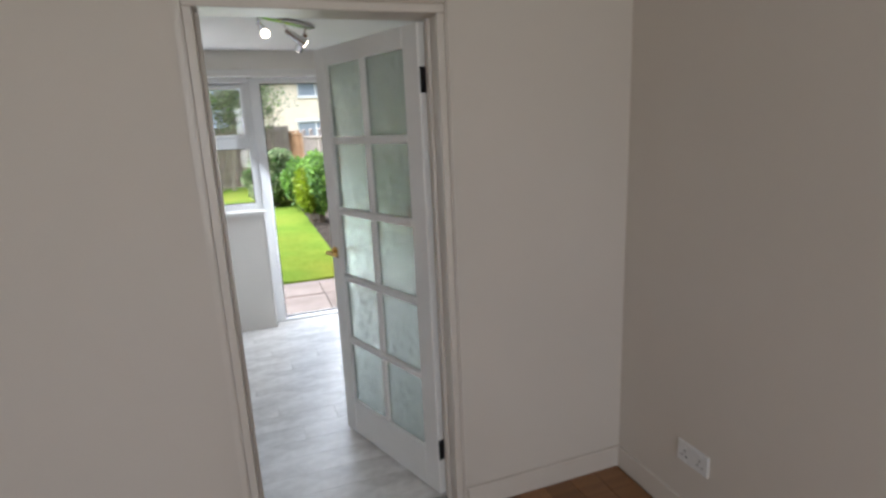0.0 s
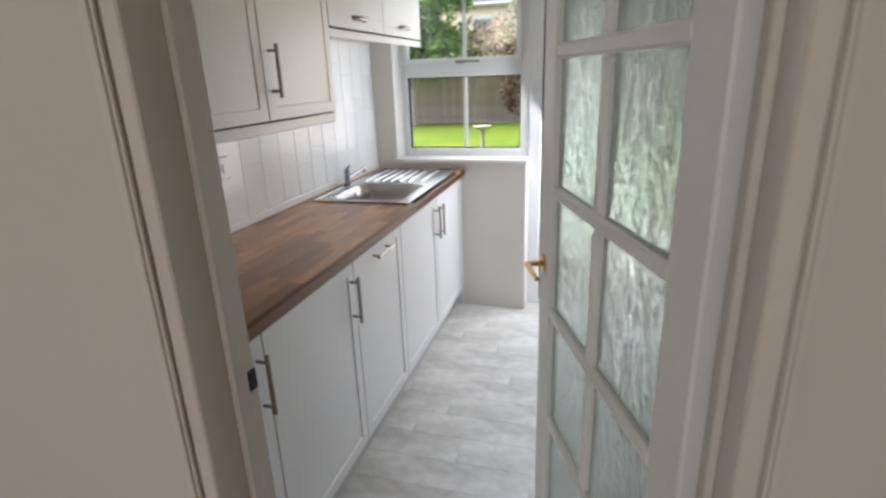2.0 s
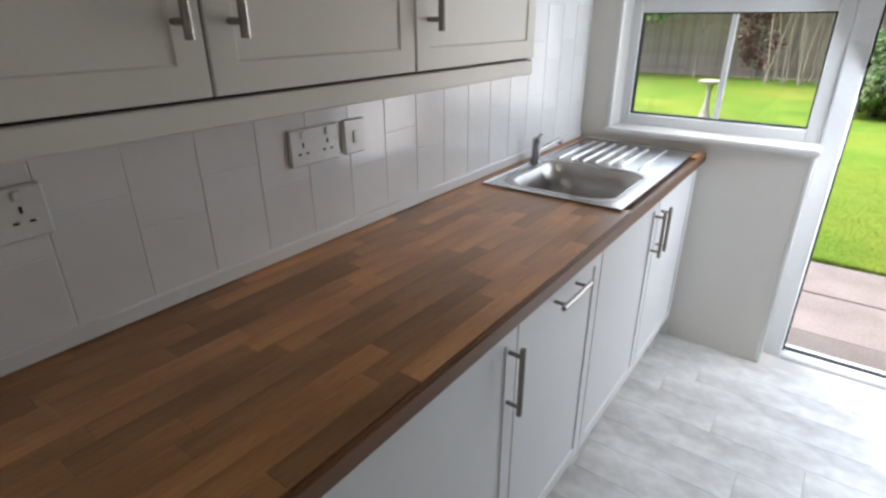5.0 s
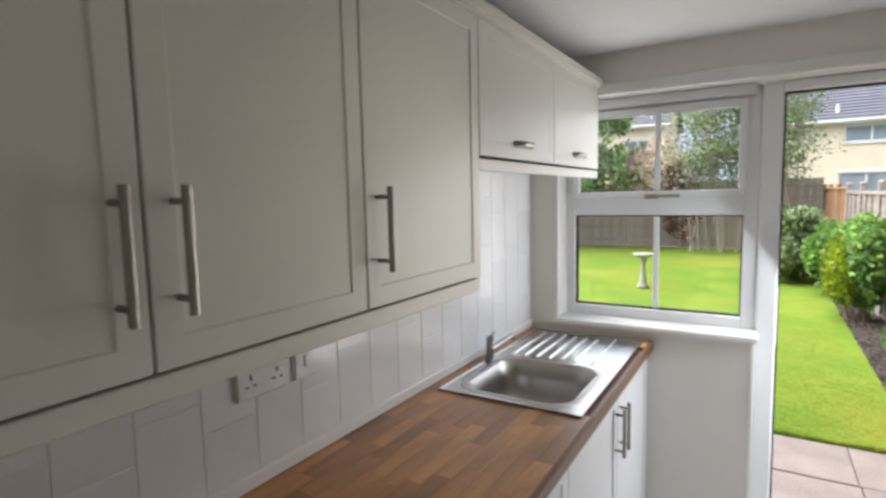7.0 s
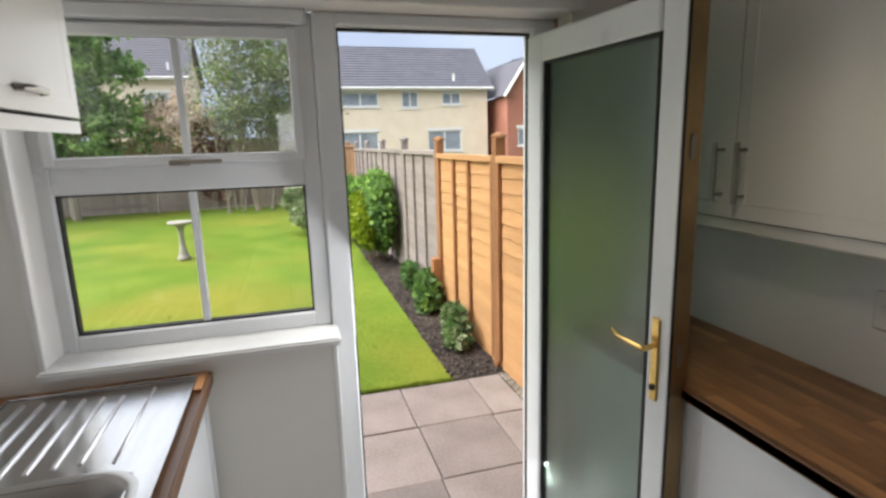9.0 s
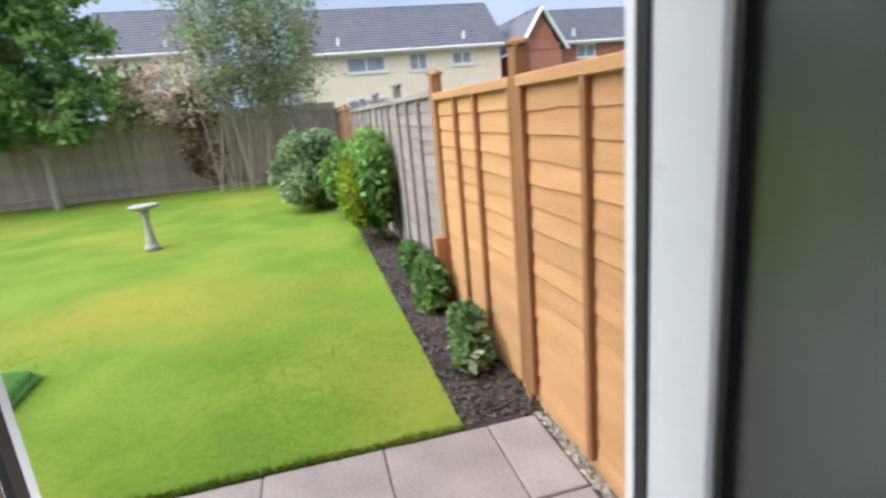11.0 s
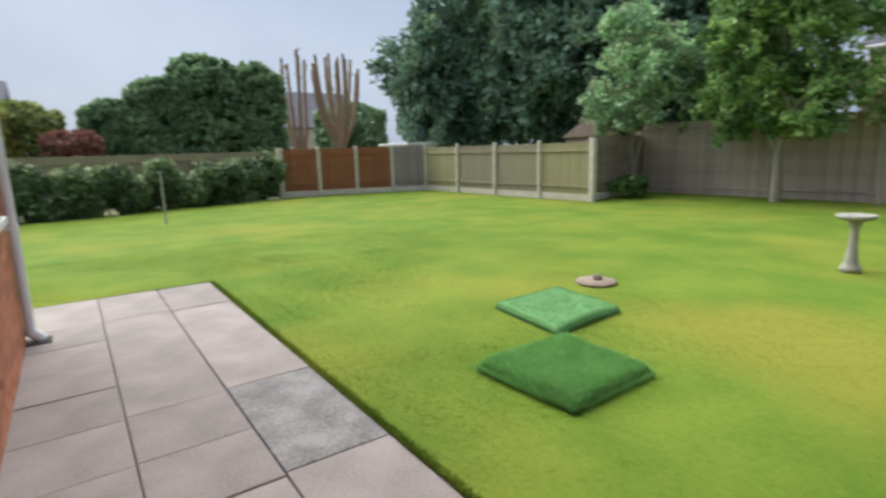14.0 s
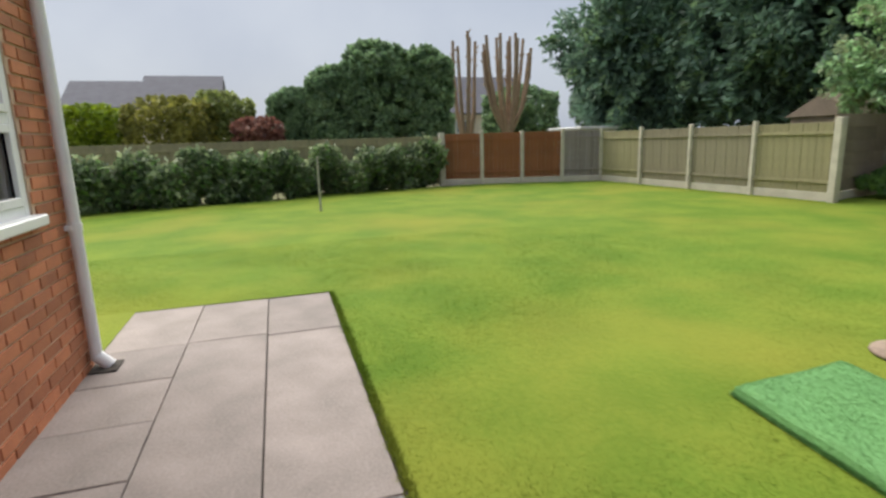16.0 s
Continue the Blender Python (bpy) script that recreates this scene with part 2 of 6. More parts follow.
def grass_mat(name, gain, island, bump):
    """Grass: broad greener and yellower areas, one worn yellow patch, tufts, and a shift per blade."""
    m = mat(name, (0.172 * gain, 0.242 * gain, 0.032 * gain), (0.105 * gain, 0.185 * gain, 0.02 * gain), rough=0.95, scale=1.3, fine=30, bump=bump, spread=0.13, detail=7, island=island)
    n, l = m.node_tree.nodes, m.node_tree.links
    bsdf = n["Principled BSDF"]
    bsdf.inputs["Specular IOR Level"].default_value = 0.1
    green = bsdf.inputs["Base Color"].links[0].from_socket
    co = n.new("ShaderNodeTexCoord")
    broad = n.new("ShaderNodeTexNoise")
    broad.inputs["Scale"].default_value, broad.inputs["Detail"].default_value = 0.42, 5
    l.new(co.outputs["Object"], broad.inputs["Vector"])
    away = n.new("ShaderNodeVectorMath")
    away.operation = "DISTANCE"
    away.inputs[1].default_value = (-1.35, 9.25, -0.15)
    l.new(co.outputs["Object"], away.inputs[0])
    near = n.new("ShaderNodeMapRange")
    near.interpolation_type = "SMOOTHSTEP"
    near.inputs["From Min"].default_value, near.inputs["From Max"].default_value = 0.2, 1.7
    near.inputs["To Min"].default_value, near.inputs["To Max"].default_value = 0.22, 0.0
    l.new(away.outputs["Value"], near.inputs["Value"])
    both = n.new("ShaderNodeMath")
    both.operation = "ADD"
    l.new(broad.outputs["Fac"], both.inputs[0])
    l.new(near.outputs[0], both.inputs[1])
    worn = n.new("ShaderNodeMapRange")
    worn.inputs["From Min"].default_value, worn.inputs["From Max"].default_value = 0.46, 0.78
    worn.inputs["To Max"].default_value = 0.75
    l.new(both.outputs[0], worn.inputs["Value"])
    mix = n.new("ShaderNodeMix")
    mix.data_type = "RGBA"
    mix.inputs["B"].default_value = (0.27 * gain, 0.255 * gain, 0.042 * gain, 1)
    l.new(worn.outputs[0], mix.inputs["Factor"])
    l.new(green, mix.inputs["A"])
    l.new(mix.outputs["Result"], bsdf.inputs["Base Color"])
    return m


M["lawn"] = grass_mat("lawn_grass", 0.93, 0.0, 0.9)
M["blade"] = let_through(grass_mat("grass_blades", 0.86, 0.4, 0.0), 0.5)
M["earth"] = mat("far_ground", (0.16, 0.17, 0.07), (0.10, 0.10, 0.05), rough=0.95, scale=0.2, fine=4, bump=0.2)
M["turf_pale"] = mat("pale_artificial_turf", (0.17, 0.38, 0.14), (0.12, 0.31, 0.10), rough=0.8, scale=4, fine=120, bump=0.5)
M["turf"] = mat("artificial_turf", (0.15, 0.34, 0.095), (0.10, 0.26, 0.065), rough=0.8, scale=4, fine=120, bump=0.6)
M["turf_blade"] = let_through(mat("artificial_turf_pile", (0.29, 0.54, 0.18), (0.17, 0.40, 0.11), rough=0.8, scale=5, fine=20, bump=0.0, island=0.25), 0.45)
M["turf_pale_blade"] = let_through(mat("pale_artificial_turf_pile", (0.20, 0.40, 0.16), (0.15, 0.32, 0.12), rough=0.8, scale=5, fine=20, bump=0.0, island=0.2), 0.45)
M["fence_new"] = mat("golden_fence_board", (0.57, 0.325, 0.15), (0.42, 0.22, 0.09), rough=0.75, scale=2.5, fine=26, bump=0.25, stretch=(6, 0.7, 6), vary=0.12)
M["fence_post"] = mat("stained_fence_post", (0.40, 0.19, 0.075), (0.22, 0.10, 0.045), rough=0.75, scale=3, fine=30, bump=0.25, stretch=(5, 5, 0.7), vary=0.1)
M["fence_old"] = mat("weathered_fence_board", (0.33, 0.285, 0.27), (0.20, 0.17, 0.16), rough=0.9, scale=2.5, fine=26, bump=0.3, stretch=(6, 0.7, 6), vary=0.15)
M["fence_brown"] = mat("brown_fence_board", (0.33, 0.125, 0.05), (0.21, 0.075, 0.032), rough=0.85, scale=2, fine=22, bump=0.25, stretch=(4, 4, 1), vary=0.12)
M["fence_end"] = mat("faded_brown_fence_board", (0.37, 0.225, 0.135), (0.25, 0.145, 0.085), rough=0.85, scale=2, fine=22, bump=0.25, stretch=(4, 4, 1), vary=0.12)
M["fence_back"] = mat("dull_back_fence_board", (0.52, 0.43, 0.375), (0.31, 0.255, 0.225), rough=0.9, scale=1.2, fine=16, bump=0.25, stretch=(1, 1, 2.5), vary=0.12)
M["fence_return"] = mat("brown_return_fence_board", (0.33, 0.255, 0.20), (0.19, 0.145, 0.115), rough=0.9, scale=2, fine=20, bump=0.25, vary=0.15)
M["fence_green"] = mat("mossy_fence_board", (0.40, 0.365, 0.205), (0.25, 0.22, 0.125), rough=0.9, scale=1.5, fine=18, bump=0.25, stretch=(4, 4, 0.8), vary=0.07)
M["fence_olive"] = mat("grey_brown_fence_board", (0.34, 0.30, 0.205), (0.215, 0.185, 0.125), rough=0.9, scale=1.5, fine=18, bump=0.25, stretch=(4, 4, 0.8), vary=0.07)
M["concrete"] = mat("concrete_post", (0.694, 0.638, 0.538), (0.47, 0.426, 0.347), rough=0.9, scale=5, fine=60, bump=0.3)
M["cover_stone"] = mat("brown_weathered_stone", (0.36, 0.27, 0.21), (0.17, 0.125, 0.10), rough=0.9, scale=10, fine=70, bump=0.4)
M["stone"] = mat("weathered_cast_stone", (0.44, 0.42, 0.38), (0.24, 0.23, 0.20), rough=0.9, scale=12, fine=80, bump=0.4)
M["bark"] = mat("tree_bark", (0.17, 0.13, 0.095), (0.08, 0.06, 0.045), rough=0.9, scale=6, fine=30, bump=0.6, stretch=(4, 4, 1))
M["bark_grey"] = mat("pale_grey_bark", (0.42, 0.37, 0.30), (0.22, 0.19, 0.15), rough=0.9, scale=5, fine=30, bump=0.4, stretch=(4, 4, 1))
M["bark_pale"] = mat("pale_cut_bark", (0.46, 0.33, 0.22), (0.24, 0.165, 0.11), rough=0.9, scale=3, fine=30, bump=0.5, stretch=(4, 4, 1))
M["conifer"] = leaf_mat("dark_conifer_needles", (0.0605, 0.108, 0.0806), (0.282, 0.444, 0.309))
M["laurel"] = leaf_mat("laurel_leaves", (0.054, 0.12, 0.042), (0.228, 0.396, 0.12))
M["bright"] = leaf_mat("fresh_green_leaves", (0.10, 0.22, 0.045), (0.32, 0.52, 0.11))
M["lime"] = leaf_mat("yellow_green_leaves", (0.12, 0.20, 0.012), (0.34, 0.42, 0.03))
M["variegated"] = leaf_mat("grey_green_variegated_leaves", (0.12, 0.18, 0.08), (0.44, 0.50, 0.30))
M["hedge"] = leaf_mat("dull_hedge_leaves", (0.06, 0.10, 0.05), (0.27, 0.35, 0.19))
M["tree_pale"] = leaf_mat("pale_blue_green_leaves", (0.16, 0.31, 0.145), (0.58, 0.82, 0.46))
M["tree_green"] = leaf_mat("broadleaf_leaves", (0.105, 0.225, 0.072), (0.43, 0.62, 0.20))
M["cypress"] = leaf_mat("clipped_cypress", (0.12, 0.21, 0.115), (0.36, 0.52, 0.27))
M["twig"] = leaf_mat("thin_spring_leaves", (0.20, 0.24, 0.13), (0.47, 0.52, 0.33))
M["blossom"] = leaf_mat("pale_blossom", (0.6, 0.432, 0.348), (0.984, 0.864, 0.756))
M["red_leaf"] = leaf_mat("red_brown_leaves", (0.12, 0.042, 0.0336), (0.312, 0.156, 0.12))
M["olive"] = leaf_mat("olive_leaves", (0.12, 0.132, 0.024), (0.36, 0.348, 0.084))
M["pale_bush"] = leaf_mat("pale_yellow_green_leaves", (0.13, 0.17, 0.045), (0.36, 0.42, 0.14))
M["roof"] = mat("slate_grey_roof_tile", (0.15, 0.15, 0.18), (0.085, 0.085, 0.11), rough=0.8, scale=1.5, fine=14, bump=0.3, spread=0.3)
M["buff_brick"] = mat("buff_brick_render", (0.78, 0.69, 0.56), (0.68, 0.58, 0.45), rough=0.9, scale=1.2, fine=12, bump=0.2)
M["red_house"] = mat("pink_red_brick", (0.42, 0.19, 0.13), (0.32, 0.13, 0.09), rough=0.9, scale=1.2, fine=14, bump=0.2)
M["white_trim"] = mat("white_painted_trim", (0.78, 0.78, 0.77), rough=0.5, bump=0.02)
M["far_glass"] = mat("dark_window_pane", (0.34, 0.38, 0.42), (0.17, 0.20, 0.24), rough=0.08, scale=1.5, bump=0.0)
M["pipe"] = mat("white_downpipe_plastic", (0.829, 0.829, 0.851), (0.717, 0.717, 0.739), rough=0.4, bump=0.02)
M["lamp_glow"] = bpy.data.materials.new("lit_halogen_lamp")
M["lamp_glow"].use_nodes = True
M["lamp_glow"].node_tree.nodes["Principled BSDF"].inputs["Emission Color"].default_value = (1.0, 0.82, 0.58, 1)
M["lamp_glow"].node_tree.nodes["Principled BSDF"].inputs["Emission Strength"].default_value = 8.0

# ---- building helpers ----
def thing(name, label, category, at=(0, 0, 0), group="", kind=""):
    ob = new(name)
    ob.empty_display_size = 0.1
    ob.location = at
    return tagged(ob, label, category, group, kind)


def mesh_of(name, bm, material, smooth=False):
    me = bpy.data.meshes.new(name)
    bm.to_mesh(me)
    bm.free()
    for p in me.polygons:
        p.use_smooth = smooth
    me.materials.append(material)
    return me


def part(name, bm, material, parent=None, label="", smooth=False):
    """One mesh under a thing or a part; the mesh is given in the world's coordinates."""
    ob = new(name, mesh_of(name, bm, material, smooth))
    if parent is not None:
        ob.parent = parent
        if parent.type == "EMPTY":
            ob.matrix_parent_inverse = parent.matrix_basis.inverted()
    return tagged(ob, label)


def solid(name, bm, material, label, category, group="", kind="", smooth=False):
    return tagged(new(name, mesh_of(name, bm, material, smooth)), label, category, group, kind)


def piece(name, mesh, parent, m):
    """A piece on shared mesh data."""
    ob = new(name, mesh)
    ob.parent = parent
    if parent.type == "EMPTY":
        ob.matrix_parent_inverse = parent.matrix_basis.inverted()
    ob.matrix_basis = m
    return ob


def block(x0, y0, z0, x1, y1, z1, bevel=0.0, bm=None, segments=1):
    """A box between two corners, its edges eased."""
    own = bmesh.new()
    bmesh.ops.create_cube(own, size=1.0)
    bmesh.ops.transform(own, matrix=Matrix.Translation(((x0 + x1) / 2, (y0 + y1) / 2, (z0 + z1) / 2)) @ Matrix.Diagonal((abs(x1 - x0), abs(y1 - y0), abs(z1 - z0), 1)), verts=own.verts)
    if bevel:
        bmesh.ops.bevel(own, geom=own.edges[:], offset=bevel, segments=segments, affect="EDGES", clamp_overlap=True)
    return merge(bm, own)


def merge(bm, own):
    if bm is None:
        return own
    me = bpy.data.meshes.new("tmp")
    own.to_mesh(me)
    own.free()
    bm.from_mesh(me)
    bpy.data.meshes.remove(me)
    return bm


def rod(a, b, r0, r1=None, sides=10, bm=None, bevel=0.0):
    """A round bar from a to b."""
    own = bmesh.new()
    a, b = Vector(a), Vector(b)
    bmesh.ops.create_cone(own, cap_ends=True, segments=sides, radius1=r0, radius2=r0 if r1 is None else r1, depth=(b - a).length)
    turn = (b - a).to_track_quat("Z", "Y").to_matrix().to_4x4()
    bmesh.ops.transform(own, matrix=Matrix.Translation((a + b) / 2) @ turn, verts=own.verts)
    if bevel:
        bmesh.ops.bevel(own, geom=[e for e in own.edges if e.is_boundary or len(e.link_faces) == 2 and e.calc_face_angle() > 1.0], offset=bevel, segments=1, affect="EDGES")
    return merge(bm, own)


def spin(profile, at, sides=24, bm=None):
    """A turned shape from (radius, height) pairs."""
    own = bmesh.new()
    rings = []
    for r, z in profile:
        rings.append([own.verts.new((at[0] + r * math.cos(2 * math.pi * k / sides), at[1] + r * math.sin(2 * math.pi * k / sides), at[2] + z)) for k in range(sides)])
    for a, b in zip(rings, rings[1:]):
        for k in range(sides):
            own.faces.new((a[k], a[(k + 1) % sides], b[(k + 1) % sides], b[k]))
    own.faces.new(rings[0][::-1])
    own.faces.new(rings[-1])
    return merge(bm, own)


def plate_with_holes(axis, level0, level1, u0, v0, u1, v1, holes, bm=None):
    """A slab across one axis with rectangular holes (u0, v0, u1, v1) cut through it."""
    us = sorted({u0, u1, *[h[0] for h in holes], *[h[2] for h in holes]})
    vs = sorted({v0, v1, *[h[1] for h in holes], *[h[3] for h in holes]})
    own = bmesh.new()
    cells = {}
    for i, (a, b) in enumerate(zip(us, us[1:])):
        for j, (c, d) in enumerate(zip(vs, vs[1:])):
            mu, mv = (a + b) / 2, (c + d) / 2
            cells[i, j] = not any(h[0] < mu < h[2] and h[1] < mv < h[3] for h in holes)
    at = {}

    def vert(i, j, k):
        if (i, j, k) not in at:
            w = (level0, level1)[k]
            p = {"x": (w, us[i], vs[j]), "y": (us[i], w, vs[j]), "z": (us[i], vs[j], w)}[axis]
            at[i, j, k] = own.verts.new(p)
        return at[i, j, k]

    for (i, j), full in cells.items():
        if not full:
            continue
        own.faces.new([vert(i, j, 0), vert(i + 1, j, 0), vert(i + 1, j + 1, 0), vert(i, j + 1, 0)])
        own.faces.new([vert(i, j, 1), vert(i, j + 1, 1), vert(i + 1, j + 1, 1), vert(i + 1, j, 1)])
        for (di, dj), (p, q) in {(-1, 0): ((i, j), (i, j + 1)), (1, 0): ((i + 1, j), (i + 1, j + 1)), (0, -1): ((i, j), (i + 1, j)), (0, 1): ((i, j + 1), (i + 1, j + 1))}.items():
            if not cells.get((i + di, j + dj)):
                own.faces.new([vert(*p, 0), vert(*q, 0), vert(*q, 1), vert(*p, 1)])
    bmesh.ops.recalc_face_normals(own, faces=own.faces)
    return merge(bm, own)


def leaves(name, centres, radii, count, size, material, parent=None, seed=1, flat=1.0, label="", category="", kind="", hollow=0.55, aspect=1.7, droop=0.0):
    """Many small folded leaves scattered through clumps; more of them towards each clump's outside."""
    rng = np.random.default_rng(seed)
    centres, radii = np.array(centres, float), np.array(radii, float)
    if radii.ndim == 1:
        radii = np.repeat(radii[:, None], 3, axis=1)
    weight = (radii[:, 0] * radii[:, 1] + radii[:, 0] * radii[:, 2]) ** 0.9
    pick = rng.choice(len(centres), count, p=weight / weight.sum())
    way = rng.normal(size=(count, 3))
    way /= np.linalg.norm(way, axis=1)[:, None]
    dist = hollow + (1 - hollow) * rng.random(count) ** 0.6
    dist *= 0.85 + 0.3 * rng.random(count)
    pos = centres[pick] + way * radii[pick] * dist[:, None]
    axis = way + 0.9 * rng.normal(size=(count, 3))
    axis[:, 2] = axis[:, 2] * flat - droop
    axis /= np.linalg.norm(axis, axis=1)[:, None]
    side = np.cross(axis, rng.normal(size=(count, 3)))
    side /= np.linalg.norm(side, axis=1)[:, None]
    return leaf_quads(name, pos, axis, side, size, aspect, rng, material, parent, label, category, kind)


def leaf_quads(name, pos, axis, side, size, aspect, rng, material, parent, label="", category="", kind=""):
    """One small four-cornered leaf at each place, along its axis."""
    count = len(pos)
    s = size * (0.6 + 0.8 * rng.random(count))[:, None]
    a, b = pos - axis * s * aspect / 2, pos + axis * s * aspect / 2
    c, d = pos + side * s / 2, pos - side * s / 2
    co = np.stack([a, c, b, d], axis=1).reshape(-1, 3)
    me = bpy.data.meshes.new(name)
    me.from_pydata(co.tolist(), [], np.arange(4 * count).reshape(-1, 4).tolist())
    me.materials.append(material)
    ob = new(name, me)
    if parent is not None:
        ob.parent = parent
        ob.matrix_parent_inverse = parent.matrix_basis.inverted()
    return tagged(ob, label, category, "", kind)


def unit(v):
    return v / np.linalg.norm(v, axis=1)[:, None]


def spray_crown(name, centre, radii, sprays, per, size, material, parent, seed, length=0.5, thick=0.1, droop=0.2, uneven=0.35, gap=-0.12, inner=0.5, aspect=1.7):
    """A crown of leafy sprays pointing outwards, with an uneven outline and gaps between the boughs."""
    rng = np.random.default_rng(seed)
    way = unit(rng.normal(size=(sprays, 3)))
    bulge = np.array([noise.noise(Vector(w) * 1.6 + Vector((seed, 0, 0))) for w in way])
    reach = (inner + (1 - inner) * rng.random(sprays) ** 0.6) * (1 + uneven * bulge)
    at = np.array(centre) + way * np.array(radii) * reach[:, None]
    open_air = np.array([noise.noise(Vector(p) * (1.5 / max(radii)) * 1.4 + Vector((0, seed, 0))) for p in at])
    keep = open_air > gap
    at, way = at[keep], way[keep]
    run = way + 0.45 * rng.normal(size=way.shape)
    run[:, 2] -= droop
    run = unit(run)
    over = unit(np.cross(run, rng.normal(size=run.shape)))
    up = np.cross(over, run)
    k = np.repeat(np.arange(len(at)), per)
    t = rng.random(len(k)) - 0.5
    wide = (1 - 1.1 * np.abs(t)) * rng.normal(size=len(k))
    pos = at[k] + run[k] * (t * length)[:, None] + over[k] * (wide * thick * 1.5)[:, None] + up[k] * (rng.normal(size=len(k)) * thick * 0.5)[:, None]
    axis = unit(run[k] * 0.8 + over[k] * np.sign(wide)[:, None] * 0.6 + 0.5 * rng.normal(size=pos.shape))
    side = unit(np.cross(axis, up[k] + 0.6 * rng.normal(size=pos.shape)))
    return leaf_quads(name, pos, axis, side, size, aspect, rng, material, parent)


def limbs(a, count, spread, rise, r, seed, levels=2, bm=None):
    """Tapered, forking branches from the point a; returns the mesh and the branch tips."""
    rng = random.Random(seed)
    bm = bm or bmesh.new()
    tips = []

    def grow(p, d, length, radius, level):
        q = p + d * length
        rod(p, q, radius, radius * 0.6, 6, bm)
        if level == 0:
            tips.append(q)
            return
        for _ in range(count):
            e = (d + Vector((rng.uniform(-1, 1), rng.uniform(-1, 1), rng.uniform(-0.3, 0.7))) * spread).normalized()
            grow(q, e, length * rng.uniform(0.6, 0.85), radius * 0.6, level - 1)

    grow(Vector(a), Vector((0, 0, 1)), rise, r, levels)
    return bm, tips


# ---- the house ----
XL, XR, YW, YO, ZC = -1.03, 1.24, 4.46, 4.66, 2.17   # kitchen walls, window wall inside and outside, ceiling
YD0, YD1 = 1.85, 1.987                              # wall between first room and kitchen
JL, JR, DH = -0.275, 0.53, 1.95                       # doorway between them
G = -0.15                                            # patio and lawn level

setting = dict(category="wall", kind="structure")
solid("wall_between", plate_with_holes("y", YD0, YD1, -2.3, -0.02, 1.45, 2.35, [(JL, -0.02, JR, DH)]), M["wall_cream"], "cream painted wall with an open doorway into the kitchen", **setting)
solid("wall_kitchen_left", block(XL - 0.12, YD1, -0.02, XL, YW, ZC + 0.1), M["wall_white"], "white painted kitchen wall behind the units", **setting)
solid("wall_kitchen_right", block(XR, YD1, -0.02, XR + 0.12, YW, ZC + 0.1), M["wall_white"], "white painted kitchen side wall", **setting)
solid("wall_window", plate_with_holes("y", YW, YO - 0.105, -6.0 + 0.9, G, 1.45, 5.2, [(-0.90, 0.945, -0.075, 2.0), (-0.075, -0.03, 0.76, 2.0), (-4.62, 0.88, -3.12, 1.86), (-2.25, 0.88, -1.25, 1.86)]), M["wall_white"], "white plastered outer wall with window and back door openings", **setting)
solid("wall_room_right", block(1.30, -2.6, -0.02, 1.45, YD0, 2.35), M["wall_cream"], "cream painted side wall of the first room", **setting)
solid("wall_room_left", block(-2.45, -2.6, -0.02, -2.3, YD0, 2.35), M["wall_cream"], "cream painted far side wall of the first room", **setting)
# the window opening is assumed, cut for the added lamp
solid("wall_room_back", plate_with_holes("y", -2.75, -2.6, -2.45, -0.02, 1.45, 2.35, [(-1.6, 0.85, 0.4, 2.1)]), M["wall_cream"], "unseen cream back wall of the first room with an added window opening", **setting)
solid("ceiling_kitchen", block(XL - 0.12, YD1, ZC, XR + 0.12, YW + 0.05, ZC + 0.08), M["ceiling"], "plain white kitchen ceiling", "ceiling", kind="structure")
solid("ceiling_room", block(-2.45, -2.75, 2.35, 1.45, YD1 + 0.05, 2.43), M["ceiling"], "plain white ceiling of the first room", "ceiling", kind="structure")
solid("wall_house_end", block(-5.1, -2.75, G, -4.98, YW, 5.2), M["wall_white"], "plain end wall of the house", **setting)
solid("wall_beyond", block(-4.98, 2.0, G, XL - 0.12, 2.1, 5.2), M["wall_white"], "plain inner wall of the next room", **setting)
solid("floor_beyond", block(-4.98, 2.1, -0.1, XL - 0.12, YW, -0.02), M["oak_floor"], "plain floor of the next room", "floor", kind="structure")
solid("ceiling_upper", block(-5.1, -2.75, 5.2, 1.45, YO, 5.3), M["ceiling"], "flat top closing the house", "ceiling", kind="structure")
solid("ceiling_beyond", block(-4.98, 2.1, 2.3, XL - 0.12, YW, 2.4), M["ceiling"], "plain ceiling of the next room", "ceiling", kind="structure")

# floors
floor_room = thing("floor_room", "brown wooden strip floor", "floor", kind="structure")
board_mesh = mesh_of("floor_board", block(-0.063, -0.6, -0.02, 0.063, 0.6, 0.0, 0.002), M["oak_floor"])
part("floor_base", block(-2.3, -2.6, -0.06, 1.30, YD1 - 0.09, -0.021), M["oak_floor"], floor_room)
for i in range(28):
    for j in range(4):
        x, y = -2.235 + 0.128 * i, -2.6 + 1.2 * j + (0.4 if i % 2 else 0.0) - 0.2
        if x > 0.4 or (x > -0.8 and j >= 2):
            if y + 0.6 < YD0 + 0.06:
                piece("floor_board", board_mesh, floor_room, pose(x, y, 0))
short_mesh = mesh_of("floor_board", block(-0.063, -0.3, -0.02, 0.063, 0.3, 0.0, 0.002), M["oak_floor"])
for i in range(28):
    x = -2.235 + 0.128 * i
    piece("floor_board", short_mesh, floor_room, pose(x, YD0 - 0.3 + (0.06 if JL < x < JR else 0.0), 0.0005))
floor_kitchen = thing("floor_kitchen", "pale grey wood-look vinyl plank floor", "floor", kind="structure")
part("floor_base", block(XL, YD1 - 0.088, -0.06, XR, YW + 0.2, -0.004), M["vinyl_gap"], floor_kitchen)
